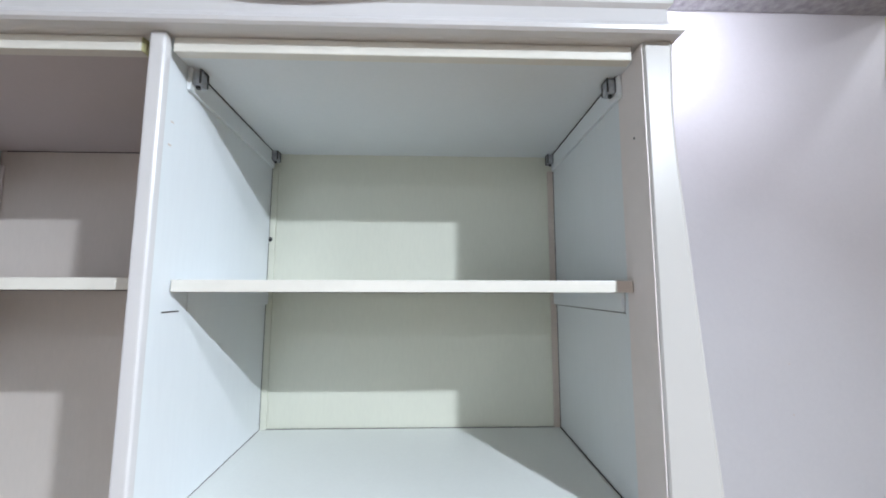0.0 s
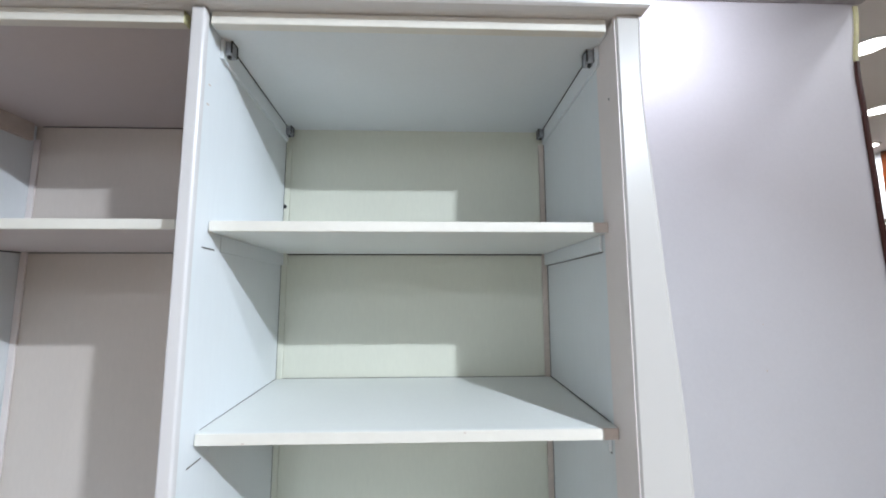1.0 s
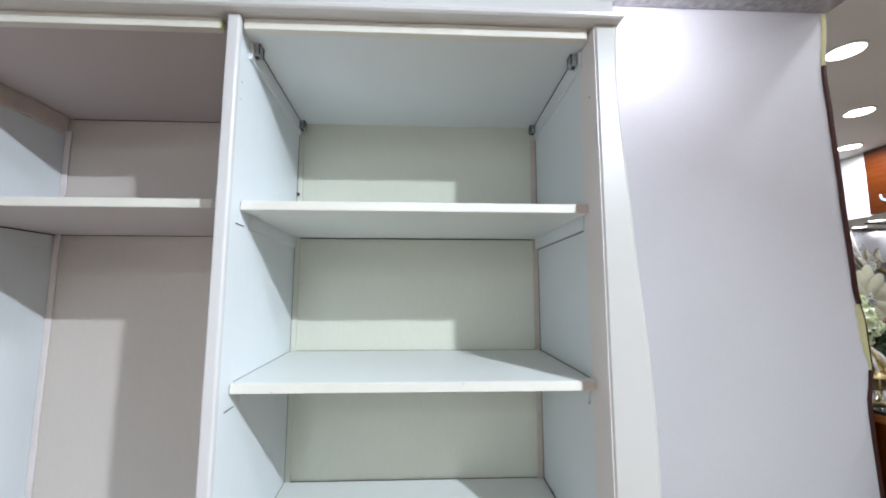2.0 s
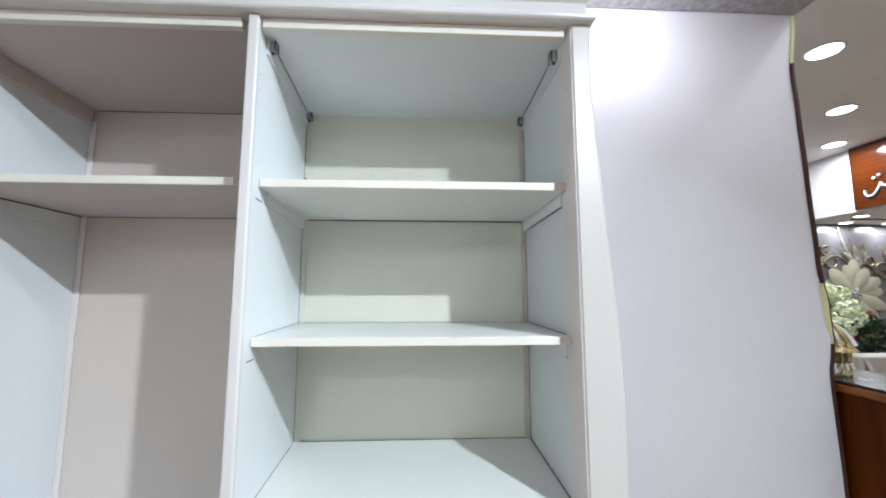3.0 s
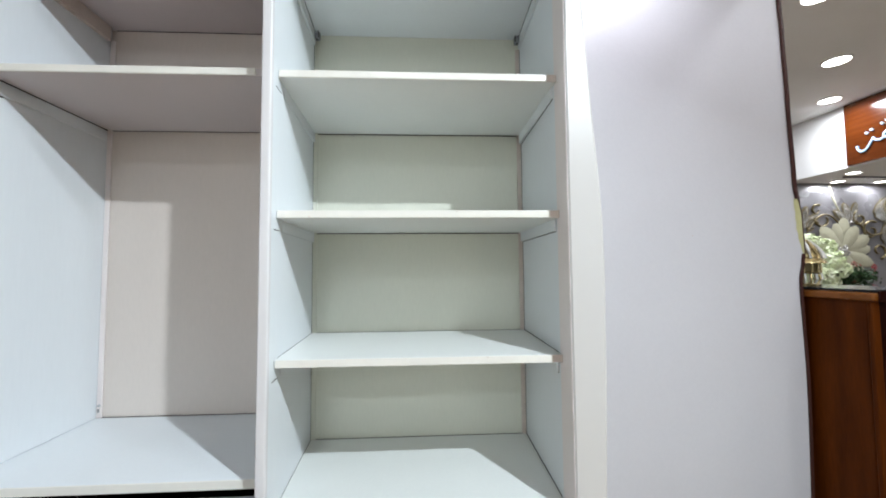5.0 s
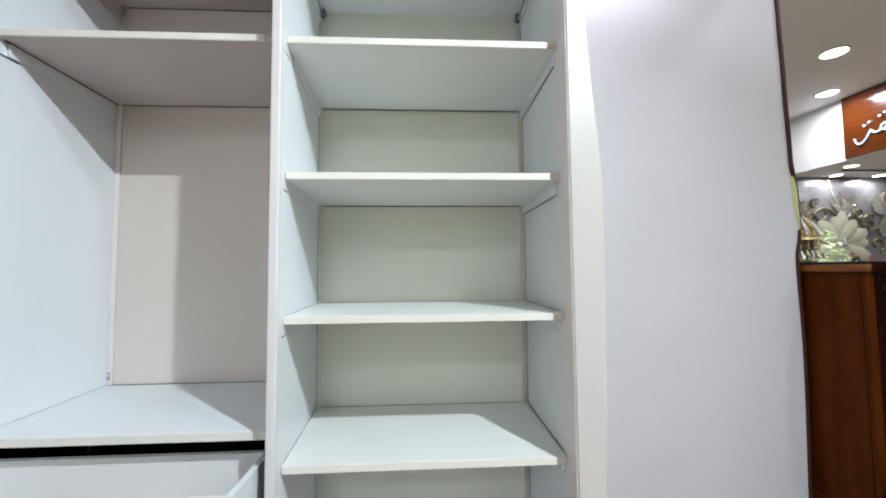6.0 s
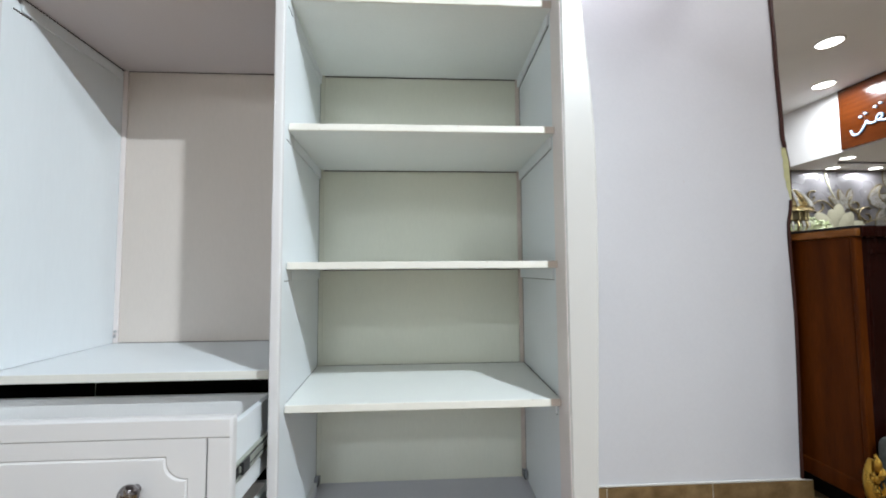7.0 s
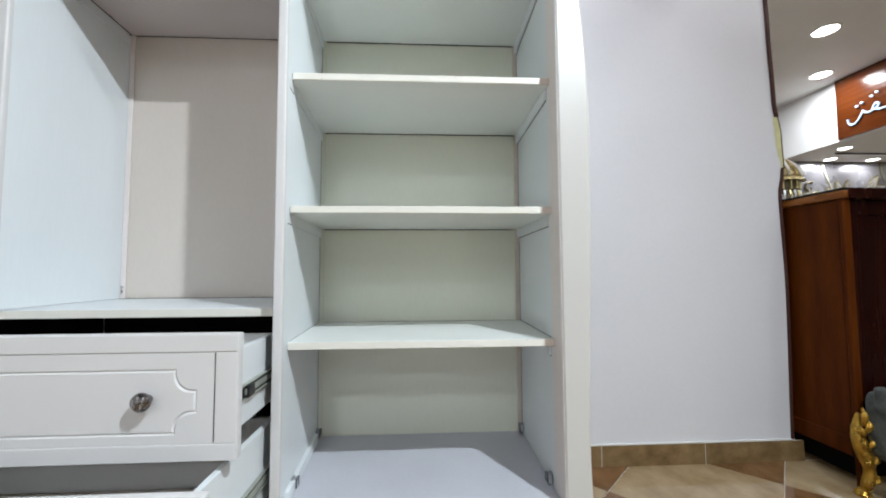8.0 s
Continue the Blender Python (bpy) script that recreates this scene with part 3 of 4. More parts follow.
    wpart("runner_slide", box(xr - 0.0284, xr - 0.0250, y + 0.09, back, zc - 0.0065, zc + 0.0065, 0.001), RUNNER, run)
    wpart("runner_catch", box(xr - 0.0298, xr - 0.020, y + 0.095, y + 0.125, zc - 0.013, zc + 0.013, 0.001), DARK, run)
    # knob with a smoked chrome dome
    kx, kz = -0.180, (z0 + z1) / 2 - 0.001
    kn = wpart("knob", turned([(0.010, 0), (0.008, 0.004), (0.006, 0.010), (0.008, 0.015), (0.0165, 0.018), (0.0185, 0.023), (0.0170, 0.028), (0.0100, 0.0315), (0.003, 0.0325)], 32, m=Matrix.Translation((kx, y, kz)) @ Matrix.Rotation(radians(90), 4, "X")), CHROME, d, "round smoked chrome knob", smooth=True)
    for k in range(5):
        q = radians(72 * k + 20)
        wpart("knob_ring", box(kx + 0.009 * math.cos(q) - 0.0016, kx + 0.009 * math.cos(q) + 0.0016, y - 0.0325, y - 0.0305, kz + 0.008 * math.sin(q) - 0.005, kz + 0.008 * math.sin(q) + 0.005, 0.0007), METAL, kn)
    return d


drawer(-0.25, 0.442, 0.688, 0.045)
drawer(-0.36, 0.205, 0.436, 0.018)
# chest inside coloured black for its deep shade; the two linings are added
wpart("chest_back", box(-0.775, -0.062, BACK - 0.025, BACK - 0.02, 0.1, 0.693), RECESS_SHADE)
wpart("chest_shade", box(-0.7775, -0.7755, -0.01, BACK - 0.026, 0.141, 0.693), RECESS_SHADE)
wpart("chest_shade", slab([(left_face(0) - 0.0245, 0.0), (left_face(0) - 0.0265, 0.0), (left_face(BACK) - 0.0265, BACK - 0.03), (left_face(BACK) - 0.0245, BACK - 0.03)], 0.141, 0.693), RECESS_SHADE)
wpart("chest_floor", box(-0.775, -0.03, -0.03, BACK - 0.026, 0.12, 0.14), RECESS_SHADE)

# ---- partition end, skirting ----
def ribbon(z0, z1, d0, d1, front, back, n):
    bm = bmesh.new()
    rings = []
    for i in range(n + 1):
        z = z0 + (z1 - z0) * i / n
        a, b = edge_x(z) + d0, edge_x(z) + d1
        rings.append([bm.verts.new(p) for p in ((a, front + 0.003, z), (a + 0.003, front, z), (b - 0.003, front, z), (b, front + 0.004, z), (b, back, z), (a, back, z))])
    for r, s in zip(rings, rings[1:]):
        for k in range(6):
            j = (k + 1) % 6
            bm.faces.new((r[k], r[j], s[j], s[k]))
    bm.faces.new(rings[0])
    bm.faces.new(rings[-1])
    return bm


strip = root("edge_strip", (1.92, WALL_Y, 0.0), "loose brown wooden strip peeling from the partition's end", "edge strip")
S = Matrix.Translation((-1.92, -WALL_Y, 0))
for z0, z1, width in ((0.09, 1.258, 0.007), (1.49, 1.8895, 0.012), (1.8905, 2.40, 0.012)):
    bm = ribbon(z0, z1, -0.004, width, WALL_Y - 0.010, WALL_Y - 0.001, 24)
    bmesh.ops.transform(bm, matrix=S, verts=bm.verts)
    part("strip_length", bm, CABLE, strip)
bm = ribbon(2.402, 2.615, -0.006, 0.012, WALL_Y - 0.006, WALL_Y - 0.0008, 16)
bmesh.ops.transform(bm, matrix=S, verts=bm.verts)
part("glue_patch", bm, GLUE, strip, "yellowed glue")
# torn paper with old glue where the strip has come away, and the thin lath behind it
bm, rows = bmesh.new(), []
for i in range(25):
    q = i / 24
    z = 1.2585 + 0.232 * q
    wide = 0.024 * math.sin(math.pi * (0.22 + 0.76 * (1 - q))) ** 0.8 + 0.0015 * math.sin(q * 31)
    x = edge_x(z) + 0.006
    rows.append([bm.verts.new(p) for p in ((x - wide, WALL_Y - 0.0012, z), (x - wide * 0.6, WALL_Y - 0.0026, z), (x, WALL_Y - 0.0040, z), (x, WALL_Y - 0.0006, z))])
for ra, rb in zip(rows, rows[1:]):
    for k in range(4):
        bm.faces.new((ra[k], ra[(k + 1) % 4], rb[(k + 1) % 4], rb[k]))
bm.faces.new(rows[0])
bm.faces.new(rows[-1])
bmesh.ops.transform(bm, matrix=S, verts=bm.verts)
part("glue_patch", bm, GLUE, strip, "yellowed glue")
bm = ribbon(1.2585, 1.4895, 0.0065, 0.0105, WALL_Y - 0.006, WALL_Y - 0.0008, 16)
bmesh.ops.transform(bm, matrix=S, verts=bm.verts)
part("strip_length", bm, CABLE, strip)

for z in (1.335, 1.482):
    bm = turned([(0.0022, 0), (0.0016, 0.0008)], 10, m=Matrix.Translation((1.471 - 1.92, -0.0004, z)) @ Matrix.Rotation(radians(90), 4, "X"))
    part("nail_mark", bm, STRIP, strip)

skirting = tagged(part("skirting", box(0.79, 1.965, WALL_Y - 0.0083, WALL_Y - 0.001, 0.0, 0.082), GROUT), "brown veined marble skirting tiles with pale joints", "skirting", kind="structure")
for x0, x1 in ((0.79, 1.0845), (1.0875, 1.5285), (1.5315, 1.965)):
    part("skirting_tile", box(x0, x1, WALL_Y - 0.0105, WALL_Y - 0.0085, 0.0, 0.084, 0.0008), SKIRT, skirting)

part("sealant", box(0.79, 1.93, WALL_Y - 0.007, WALL_Y - 0.0012, 0.0845, 0.090, 0.001), POT, skirting, "white sealant bead")

# ---- ceiling downlights ----


def downlight(x, y, z, r):
    lamp = root("downlight", (x, y, z), "round white recessed ceiling downlight switched on", "downlight", "ceiling downlights")
    n = 32
    bm = bmesh.new()
    turned([(r * 1.18, -0.002), (r * 1.16, -0.010), (r * 1.04, -0.014), (r * 1.0, -0.008), (r * 0.99, -0.002)], n, bm)
    part("rim", bm, RIM, lamp, smooth=True)
    part("diffuser", turned([(r * 0.985, -0.0105), (r * 0.985, -0.0125)], n), LAMPGLASS, lamp)
    return lamp


first = downlight(SHOWROOM_LAMPS[0][0], SHOWROOM_LAMPS[0][1], CEIL, 0.10)
for lx, ly in SHOWROOM_LAMPS[1:]:
    copy_thing(first, Matrix.Translation((lx, ly, CEIL)))
low = downlight(LOW_LAMPS[0][0], LOW_LAMPS[0][1], BEAM + 0.004, 0.072)
for lx, ly in LOW_LAMPS[1:]:
    copy_thing(low, Matrix.Translation((lx, ly, BEAM + 0.004)))
# fixtures for the added fill lamps, out of view
for lx, ly in AISLE_FILLS:
    copy_thing(low, Matrix.Translation((lx, ly, SOFFIT)) @ Matrix.Diagonal((1.6, 1.6, 1, 1)))
for lx, ly in ((1.47, -1.45), (1.47, -0.91), (1.12, 0.20)):
    copy_thing(low, Matrix.Translation((lx, ly, SOFFIT)) @ Matrix.Diagonal((0.4, 0.4, 1, 1)))

tagged(part("trim", box(6.1, 8.9, 3.86, 3.90, BEAM - 0.012, BEAM + 0.003, 0.003), WOOD_DARK), "thin dark red strip on the lowered ceiling", "trim", kind="structure")

# ---- sign on the beam ----
sign = root("sign_board", (5.63, 2.4, 2.42), "glossy orange wood sign board with raised white script", "sign")
N = Matrix.Translation((-5.63, -2.4, -2.42))


def spart(name, bm, material, parent=None, label="", smooth=False):
    bmesh.ops.transform(bm, matrix=N, verts=bm.verts)
    return part(name, bm, material, parent or sign, label, smooth)


spart("board", box(5.60, 5.629, 1.2, 3.42, 2.435, 3.195, 0.003), SIGNWOOD)


def stroke(points, r, x, flat=0.4):
    bm = tube(points, r, 8)
    for v in bm.verts:
        v.co.x = x + (v.co.x - x) * flat
    return bm


def script(pts):
    """Script runs along -y; pts are (along, up) in metres."""
    out = []
    for (a0, b0), (a1, b1) in zip(pts, pts[1:]):
        for k in range(4):
            s = k / 4
            out.append((5.585, 3.29 - 0.74 * (a0 + (a1 - a0) * s), 2.545 + 0.74 * (b0 + (b1 - b0) * s)))
    out.append((5.585, 3.29 - 0.74 * pts[-1][0], 2.545 + 0.74 * pts[-1][1]))
    return out


LETTERS = [
    [(0.0, 0.13), (0.01, 0.07), (0.05, 0.03), (0.10, 0.03), (0.15, 0.07), (0.19, 0.13), (0.23, 0.20), (0.25, 0.16), (0.30, 0.14), (0.36, 0.15)],
    [(0.36, 0.15), (0.37, 0.22), (0.41, 0.25), (0.45, 0.22), (0.42, 0.17), (0.38, 0.16), (0.45, 0.13), (0.55, 0.13), (0.64, 0.14)],
    [(0.64, 0.14), (0.66, 0.20), (0.68, 0.13), (0.72, 0.20), (0.75, 0.13), (0.79, 0.22), (0.84, 0.14), (0.95, 0.14)],
]
for line in LETTERS:
    l = spart("letter", stroke(script(line), 0.0105, 5.585), LETTER, label="raised white script letter", smooth=True)
    spart("letter_edge", stroke(script(line), 0.0145, 5.592, 0.25), BLUE, l, smooth=True)
for a, b in ((0.15, 0.30), (0.22, 0.33), (0.36, 0.38), (0.43, 0.41), (0.60, 0.34), (0.68, 0.36), (0.64, 0.42)):
    y, z = 3.29 - 0.74 * a, 2.545 + 0.74 * b
    spart("letter_dot", prism([(5.575, y + 0.018, z), (5.575, y, z + 0.015), (5.575, y - 0.018, z), (5.575, y, z - 0.015)], (0.02, 0, 0), 0.002), LETTER)

# ---- reception desk ----
DX, DY, DZ = 1.957, 0.320, 1.120
desk = root("reception_desk", (DX + 0.15, DY + 0.7, 0), "polished brown wooden reception desk with black granite top", "desk")
D = Matrix.Translation((-(DX + 0.15), -(DY + 0.7), 0))


def dpart(name, bm, material, label="", smooth=False):
    bmesh.ops.transform(bm, matrix=D, verts=bm.verts)
    return part(name, bm, material, desk, label, smooth)


dpart("end_panel", box(DX, DX + 0.03, DY + 0.0195, DY + 1.45, 0.115, DZ - 0.0415, 0.004), WOOD)
dpart("front_panel", box(DX + 0.027, DX + 0.29, DY + 0.020, DY + 0.04, 0.10, DZ - 0.0415, 0.003), WOOD_DARK)
dpart("front_stile", box(DX + 0.027, DX + 0.060, DY + 0.008, DY + 0.0195, 0.10, DZ - 0.0445, 0.004, 3), WOOD_DARK)
dpart("front_stile", box(DX + 0.255, DX + 0.29, DY + 0.008, DY + 0.0195, 0.10, DZ - 0.0445, 0.004, 3), WOOD_DARK)
dpart("front_rail", box(DX + 0.061, DX + 0.254, DY + 0.009, DY + 0.0195, DZ - 0.105, DZ - 0.0445, 0.004, 3), WOOD_DARK)
dpart("front_rail", box(DX + 0.061, DX + 0.254, DY + 0.009, DY + 0.0195, 0.10, 0.17, 0.004, 3), WOOD_DARK)
dpart("corner_post", box(DX - 0.004, DX + 0.026, DY + 0.0, DY + 0.019, 0.0, DZ - 0.0415, 0.006, 3), WOOD)
# black block added under the desk, where there is only open shaded space
dpart("plinth", box(DX + 0.09, DX + 0.27, DY + 0.09, DY + 1.43, 0.0, 0.115), RECESS_SHADE)
dpart("base_rail", box(DX - 0.006, DX + 0.04, DY + 0.0195, DY + 1.45, 0.110, 0.175, 0.006, 3), WOOD)
dpart("top_moulding", box(DX - 0.012, DX + 0.31, DY - 0.012, DY + 1.47, DZ - 0.041, DZ - 0.0105, 0.010, 3), WOOD_LIGHT)
dpart("granite_top", box(DX - 0.006, DX + 0.31, DY - 0.006, DY + 1.47, DZ - 0.010, DZ, 0.003, 3), GRANITE)

dpart("front_moulding", box(DX + 0.004, DX + 0.312, DY - 0.018, DY - 0.0125, DZ - 0.043, DZ - 0.004, 0.002, 3), WOOD_DARK, "dark mahogany front moulding")

# ---- things on the desk ----
lantern = root("lantern", (2.055, 0.665, DZ), "small gilded openwork lantern with white beaded ribs", "lantern")
lantern.scale = (1.2, 1.2, 1.2)
part("base", turned([(0.050, 0.0), (0.054, 0.006), (0.046, 0.010)], 24), BRASS, lantern)
for k in range(20):
    a = 2 * math.pi * k / 20
    c, s = math.cos(a), math.sin(a)
    part("bead_drop", tube([(0.048 * c, 0.048 * s, 0.010), (0.056 * c, 0.056 * s, 0.026), (0.052 * c, 0.052 * s, 0.044)], 0.0036, 6), POT if k % 2 else BRASS, lantern)
part("gallery", turned([(0.050, 0.044), (0.056, 0.048), (0.050, 0.054), (0.050, 0.080), (0.058, 0.084)], 24), BRONZE, lantern)
for k in range(14):
    a = 2 * math.pi * k / 14
    part("gallery_bar", tube([(0.053 * math.cos(a), 0.053 * math.sin(a), 0.050), (0.053 * math.cos(a), 0.053 * math.sin(a), 0.082)], 0.003, 6), BRASS, lantern)
part("canopy", turned([(0.074, 0.082), (0.070, 0.088), (0.056, 0.102), (0.044, 0.108)], 24), BRASS, lantern)
part("dome", turned([(0.060, 0.104), (0.054, 0.122), (0.040, 0.144), (0.022, 0.162), (0.010, 0.172), (0.011, 0.179), (0.002, 0.190)], 24), BRASS, lantern)
for k in range(16):
    a = 2 * math.pi * k / 16
    c, s = math.cos(a), math.sin(a)
    part("dome_rib", tube([(0.067 * c, 0.067 * s, 0.100), (0.058 * c, 0.058 * s, 0.124), (0.044 * c, 0.044 * s, 0.146), (0.022 * c, 0.022 * s, 0.167)], 0.0052, 6), POT if k % 3 else BRASS, lantern, "white enamel rib" if k % 3 else "")

rng = random.Random(4)


def petals(bm, centre, count, size, spread):
    """Small curled petals scattered round a centre."""
    for _ in range(count):
        d = Vector((rng.gauss(0, 1), rng.gauss(0, 1), rng.gauss(0, 0.8)))
        d.normalize()
        p = Vector(centre) + d * spread * rng.uniform(0.5, 1.0)
        u = d.cross(Vector((rng.random(), rng.random(), rng.random()))).normalized()
        v = d.cross(u)
        s = size * rng.uniform(0.6, 1.2)
        q = [p - u * s * 0.5, p + v * s * 0.4 + d * s * 0.25, p + u * s * 0.5 + d * s * 0.1, p - v * s * 0.4 + d * s * 0.3]
        vs = [bm.verts.new(c) for c in q]
        bm.faces.new(vs[:3])
        bm.faces.new((vs[0], vs[2], vs[3]))


def bouquet(place, label, clusters, material, green, potted):
    b = root("flower_arrangement", place, label, "flowers")
    part("pot", turned([(0.07, 0.0), (0.09, 0.02), (0.10, 0.09), (0.085, 0.10)], 20), potted, b)
    bm = bmesh.new()
    for c in clusters:
        tube([(0, 0, 0.08), (c[0] * 0.5, c[1] * 0.5, c[2] * 0.6), c[:3]], 0.004, 5, bm)
    part("stems", bm, LEAF, b)
    bm = bmesh.new()
    for c in clusters:
        petals(bm, (c[0] * 0.8, c[1] * 0.8, c[2] * 0.75), green, 0.05, 0.09)
    part("foliage", bm, LEAF, b)
    for c in clusters:
        bm = bmesh.new()
        petals(bm, c[:3], 190 if c[3] > 0.04 else 24, c[3] * 0.55, c[3])
        part("bloom", bm, material, b)
    return b


white = [(rng.uniform(-0.30, 0.34), rng.uniform(-0.12, 0.1), rng.uniform(0.16, 0.70), 0.11) for _ in range(30)]
red = [(rng.uniform(-0.22, 0.32), rng.uniform(-0.1, 0.1), rng.uniform(0.12, 0.46), 0.028) for _ in range(34)]
side_table = root("side_table", (4.8, 3.2, 0), "white lacquered side table under the flowers", "table")
part("tabletop", box(-0.55, 0.65, -0.22, 0.22, 0.75, 0.78, 0.006), PAINT, side_table)
for x in (-0.5, 0.6):
    for y in (-0.18, 0.18):
        part("leg", turned([(0.014, 0), (0.022, 0.749)], 10, m=Matrix.Translation((x, y, 0))), PAINT, side_table)
bouquet((4.66, 3.15, 0.78), "artificial greenish white hydrangea blooms in a pot", white, BLOOM, 2, GRANITE)
bouquet((5.12, 3.10, 0.78), "artificial red roses with dark green leaves", red, ROSE, 30, GRANITE)

# ---- raised flowers of the wallpaper ----
FY = 4.296
relief = root("wall_relief", (6.2, FY, 1.2), "cream petals and gold vines raised on silver wallpaper", "wall relief")
R = Matrix.Translation((-6.2, -FY, -1.2))


def rpart(name, bm, material, smooth=False):
    bmesh.ops.transform(bm, matrix=R, verts=bm.verts)
    return part(name, bm, material, relief, "", smooth)


def petal(cx, cz, angle, length, width, lift):
    bm = bmesh.new()
    rows = []
    for i in range(9):
        s = i / 8
        w = width * math.sin(math.pi * min(1, 0.08 + 0.86 * s ** 1.5)) ** 0.7
        row = []
        for k in range(5):
            t = k / 4 * 2 - 1
            lx, lz = s * length, t * w / 2
            row.append(bm.verts.new((cx + lx * math.cos(angle) - lz * math.sin(angle), FY - 0.004 - lift - 0.016 * (1 - t * t) * math.sin(math.pi * s) - 0.02 * s, cz + lx * math.sin(angle) + lz * math.cos(angle))))
        rows.append(row)
    for a, b in zip(rows, rows[1:]):
        for k in range(4):
            bm.faces.new((a[k], a[k + 1], b[k + 1], b[k]))
    return rpart("petal", bm, PETAL, True)


for cx, cz, size in ((6.47, 1.42, 0.42), (8.05, 1.30, 0.45)):
    for k in range(14):
        petal(cx, cz, 2 * math.pi * k / 14 + rng.uniform(0.0, 0.15), size * rng.uniform(0.95, 1.18), size * rng.uniform(0.40, 0.52), 0.012 * (k % 3))
    bm = bmesh.new()
    for k in range(26):
        a, r = rng.uniform(0, 6.28), rng.uniform(0, 0.09)
        bmesh.ops.create_icosphere(bm, subdivisions=1, radius=0.02, matrix=Matrix.Translation((cx + r * math.cos(a), FY - 0.05, cz + r * math.sin(a))))
    rpart("flower_heart", bm, GEM)


def curl(cx, cz, r, turns, start):
    pts = []
    for i in range(30):
        s = i / 29
        a = start + s * turns * 2 * math.pi
        rr = r * (1 - 0.75 * s)
        pts.append((cx + rr * math.cos(a), FY - 0.02, cz + rr * math.sin(a)))
    rpart("vine_outline", tube([(x, y + 0.012, z) for x, y, z in pts], 0.016, 6, taper=[0.015 * (1 - 0.5 * i / 29) for i in range(30)]), BRONZE, True)
    return rpart("vine", tube(pts, 0.016, 6, taper=[0.010 * (1 - 0.6 * i / 29) for i in range(30)]), VINE, True)


for cx, cz, r, turns, start in ((6.02, 1.78, 0.12, 0.9, 0.4), (6.22, 1.90, 0.16, 0.6, 3.0), (6.78, 1.90, 0.12, 1.1, 2.0), (6.95, 1.72, 0.15, 1.1, 1.0), (7.05, 1.42, 0.12, 1.0, 5.0), (6.12, 2.02, 0.09, 0.9, 1.0), (7.3, 2.05, 0.15, 0.9, 2.0), (7.45, 1.75, 0.12, 1.0, 4.0)):
    curl(cx, cz, r, turns, start)
for bx, bz, tilt in ((6.66, 1.80, 1.9), (7.0, 1.95, 0.3), (5.85, 1.75, 1.2), (7.1, 1.55, 0.6), (7.35, 2.1, 1.2)):
    for k in (-1, 0, 1):
        bm, back = bmesh.new(), []
        a = tilt + k * 0.55
        c, s = math.cos(a), math.sin(a)
        for i in range(12):
            for j in (-2, -1, 0, 1, 2):
                q = i / 11
                l, w = 0.05 + 0.27 * q, j * 0.022 * math.sin(math.pi * (0.12 + 0.84 * q))
                bmesh.ops.create_icosphere(bm, subdivisions=1, radius=0.0085, matrix=Matrix.Translation((bx + l * c - w * s, FY - 0.016, bz + l * s + w * c)))
        rpart("beaded_leaf", bm, GEM)
        for i in range(24):
            q = 2 * math.pi * i / 24
            l, w = 0.19 - 0.165 * math.cos(q), 0.06 * math.sin(q)
            back.append((bx + l * c - w * s, FY - 0.003, bz + l * s + w * c))
        rpart("leaf_plate", prism(back, (0, -0.006, 0)), BRONZE)
# pale ribbons that sweep down the paper
for x0 in (6.35, 7.35):
    pts = [(x0 + 0.10 * s + 0.28 * s * s, FY - 0.004, 2.40 - 0.75 * s) for s in [k / 14 for k in range(15)]]
    rpart("ribbon", tube(pts, 0.010, 6, taper=[0.016 * (1 - 0.7 * k / 14) for k in range(15)]), PETAL, True)
rpart("vine_stem", tube([(5.95 + 0.5 * s, FY - 0.012, 1.70 + 0.26 * math.sin(s * 2.6)) for s in [k / 20 for k in range(21)]], 0.011, 6), VINE, True)
rpart("vine_stem", tube([(6.55 + 0.75 * s, FY - 0.012, 1.88 - 0.30 * s + 0.06 * math.sin(s * 9)) for s in [k / 20 for k in range(21)]], 0.011, 6), VINE, True)

# ---- seats ----
sofa = root("tufted_sofa", (5.05, 2.75, 0), "cream leather sofa back with deep button tufting", "sofa")
bm = bmesh.new()
nx, nz = 40, 14
grid = []
for i in range(nx + 1):
    col = []
    for k in range(nz + 1):
        x, z = -0.5 + 1.0 * i / nx, 0.30 + 0.53 * k / nz
        u, v = (x * 6), (z * 6)
        dimple = abs(math.sin(math.pi * (u + v) / 2)) * abs(math.sin(math.pi * (u - v) / 2))
        col.append(bm.verts.new((x, -0.12 - 0.05 * dimple, z)))
    grid.append(col)
for i in range(nx):
    for k in range(nz):
        bm.faces.new((grid[i][k], grid[i + 1][k], grid[i + 1][k + 1], grid[i][k + 1]))
part("tufted_back", bm, CREAMSOFA, sofa, smooth=True)
part("back_frame", box(-0.53, 0.53, -0.115, 0.08, 0.05, 0.845, 0.03, 3), CREAMSOFA, sofa)
part("seat", box(-0.5, 0.5, -0.75, -0.125, 0.12, 0.42, 0.05, 3), CREAMSOFA, sofa)
for x in (-0.44, 0.44):
    for y in (-0.65, 0.0):
        part("leg", turned([(0.02, 0), (0.03, 0.12)], 12, m=Matrix.Translation((x, y, 0))), GOLD, sofa)

chair = root("gilded_armchair", (2.2, 0.0, 0), "grey green velvet armchair with a gilded carved scroll leg", "armchair")
C = Matrix.Translation((-2.2, 0.0, 0))


def cpart(name, bm, material, label="", smooth=False):
    bmesh.ops.transform(bm, matrix=C, verts=bm.verts)
    return part(name, bm, material, chair, label, smooth)


LX, LY = 1.924, 0.294
leg_pts = [(LX + 0.012 * math.sin(s * 6.5) + 0.010, LY - 0.008 * math.sin(s * 5), 0.015 + 0.27 * s) for s in [i / 21 for i in range(22)]]
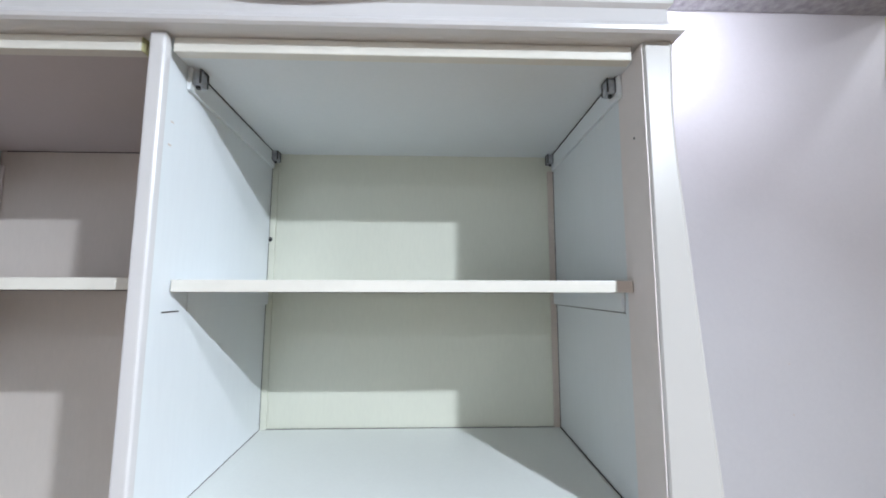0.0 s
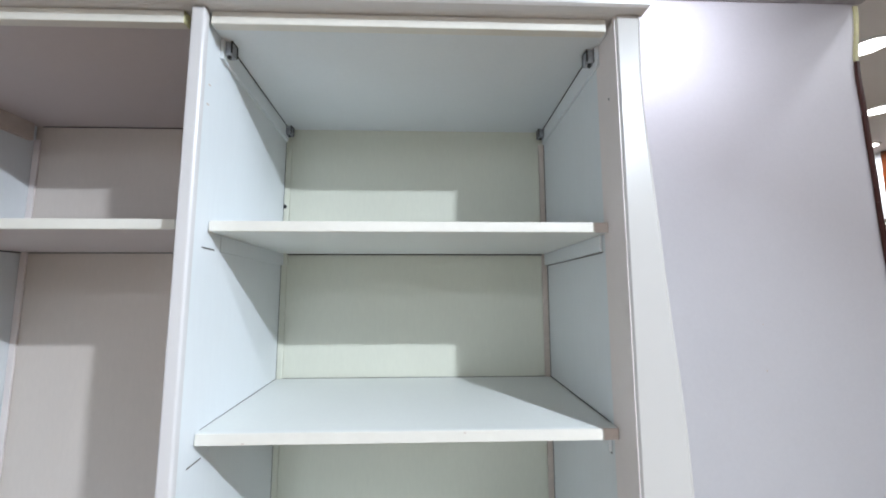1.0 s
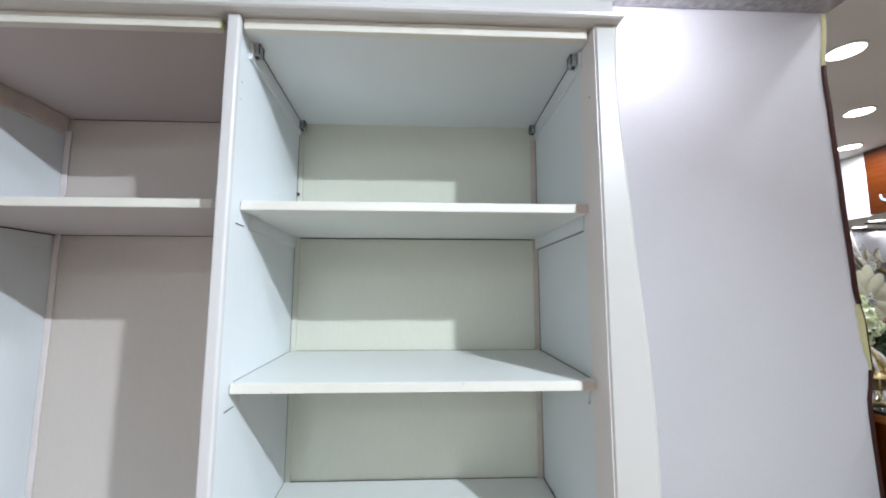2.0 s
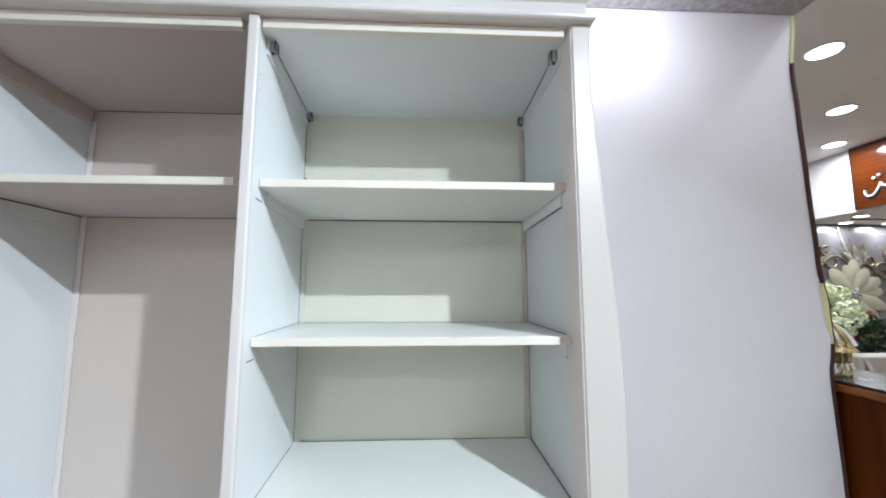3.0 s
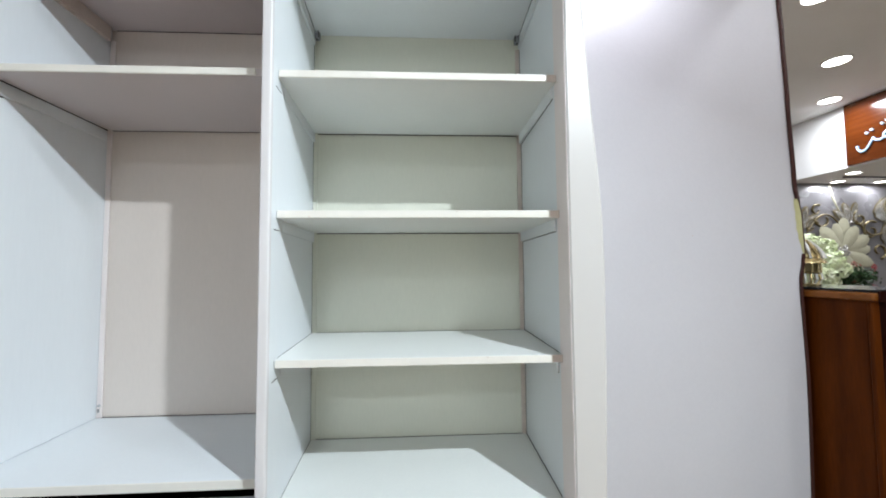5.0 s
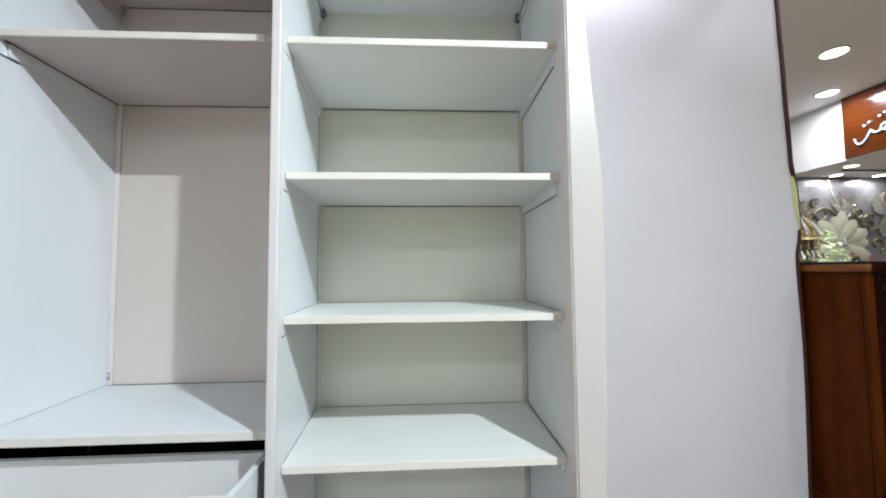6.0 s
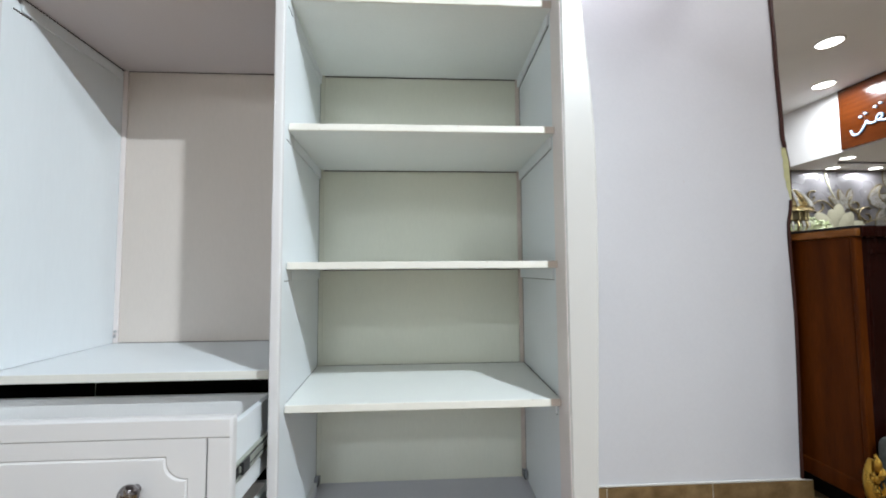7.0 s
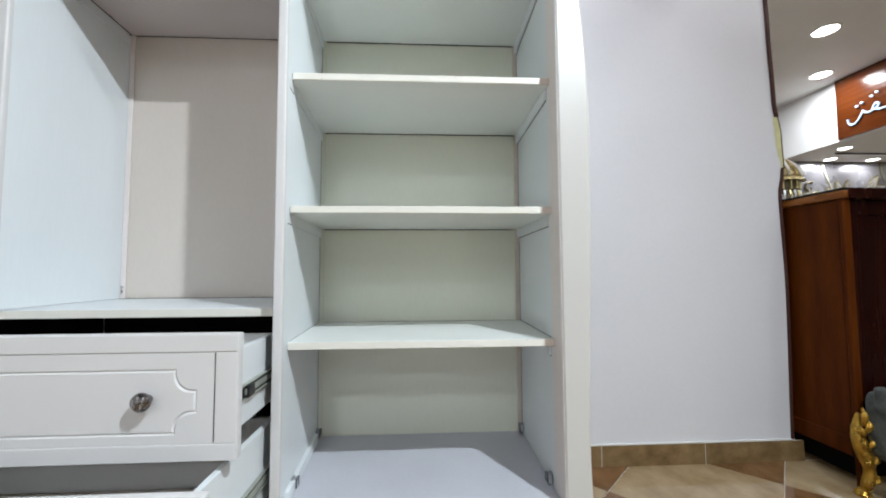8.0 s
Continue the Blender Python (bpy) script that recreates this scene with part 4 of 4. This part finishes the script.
leg_r = [0.004 + 0.021 * math.sin(math.pi * (0.10 + 0.86 * (i / 21) ** 0.8)) ** 0.8 - 0.008 * math.exp(-((i - 6) / 2.5) ** 2) for i in range(22)]
cpart("front_leg", tube(leg_pts, 0.02, 10, taper=leg_r), GOLD, "carved gilded scroll leg", True)
# acanthus leaves that curl off the leg, and a pointed top leaf
for z, reach, rise in ((0.035, -0.030, 0.05), (0.045, 0.030, 0.05), (0.10, -0.024, 0.06), (0.11, 0.026, 0.06), (0.16, -0.030, 0.07), (0.17, 0.028, 0.06), (0.21, -0.026, 0.06), (0.22, 0.018, 0.07), (0.25, -0.004, 0.08)):
    pts, rad = [], []
    for k in range(12):
        s = k / 11
        pts.append((LX + 0.010 + 0.008 * math.sin(z * 20) + 0.75 * reach * math.sin(s * 2.4), LY - 0.016 - 0.010 * math.sin(s * 3.1), z + rise * s - 0.018 * s * s))
        rad.append(0.0025 + 0.0062 * math.sin(math.pi * min(1.0, s + 0.12)) ** 1.2)
    cpart("acanthus_leaf", tube(pts, 0.006, 7, taper=rad), GOLD, smooth=True)
    for side in (-1, 1):
        cpart("leaf_rib", tube([(px + side * 0.007 * math.sin(math.pi * k / 11), py + 0.004, pz - 0.004) for k, (px, py, pz) in enumerate(pts)], 0.004, 6, taper=[0.6 * q for q in rad]), GOLD, smooth=True)
cpart("foot", turned([(0.022, 0.0), (0.025, 0.008), (0.018, 0.02), (0.010, 0.026)], 16, m=Matrix.Translation((LX, LY, 0))), GOLD)
cpart("seat_cushion", box(1.945, 2.55, -0.35, 0.305, 0.13, 0.375, 0.05, 4), VELVET)
for k in range(5):
    cpart("tuft", box(1.938, 1.98, -0.31 + 0.115 * k, -0.2 + 0.115 * k, 0.30, 0.395, 0.02, 3), VELVET)
for x, y in ((1.95, -0.30), (2.5, -0.30), (2.5, 0.2)):
    cpart("rear_leg", turned([(0.02, 0), (0.028, 0.14)], 12, m=Matrix.Translation((x, y, 0))), GOLD)

# ---- floor tiles ----
HALF, TX, TY = 0.17, 1.03, 0.545      # half diagonal of a brown tile, and where the pattern starts
GAP = 0.0015


def hexagon(cx, cy):
    """The long cream tile between two columns of brown ones."""
    h, g = HALF, GAP
    return [(cx - h + g, cy + h - g), (cx + h - g, cy + h - g), (cx + 2 * h - 1.4 * g, cy), (cx + h - g, cy - h + g), (cx - h + g, cy - h + g), (cx - 2 * h + 1.4 * g, cy)]


def diamond(cx, cy):
    h = HALF - GAP * 1.4
    return [(cx + h, cy), (cx, cy + h), (cx - h, cy), (cx, cy - h)]


shapes = {}
for kind, outline, material in (("cream", hexagon(0, 0), TILE_CREAM), ("brown", diamond(0, 0), TILE_BROWN)):
    bm = prism([(x, y, -0.0045) for x, y in outline], (0, 0, 0.0045), 0.0005, segments=1)
    me = bpy.data.meshes.new("floor_tile")
    bm.to_mesh(me)
    bm.free()
    me.materials.append(material)
    shapes[kind] = me
rest = {"cream": bmesh.new(), "brown": bmesh.new()}
for i in range(-6, 13):
    for j in range(-20, 13):
        for kind, cx, cy, outline in (("brown", TX + 4 * HALF * i, TY + 2 * HALF * j, diamond), ("cream", TX + 4 * HALF * i + 2 * HALF, TY + 2 * HALF * j - HALF, hexagon)):
            if not (-1.95 < cx < 8.95 and -5.95 < cy < 4.25) or (cx < 1.8 and cy > 0.75):
                continue
            if 0.6 < cx < 2.4 and -1.5 < cy < 0.7:
                ob = new("floor_tile", shapes[kind])
                ob.location = (cx, cy, 0)
                ob.parent = floor_ob
            else:
                rest[kind].faces.new([rest[kind].verts.new((x, y, -0.0005)) for x, y in outline(cx, cy)])
for kind, material in (("cream", TILE_CREAM), ("brown", TILE_BROWN)):
    part("far_tiles", rest[kind], material, floor_ob)["kind"] = "stuff"
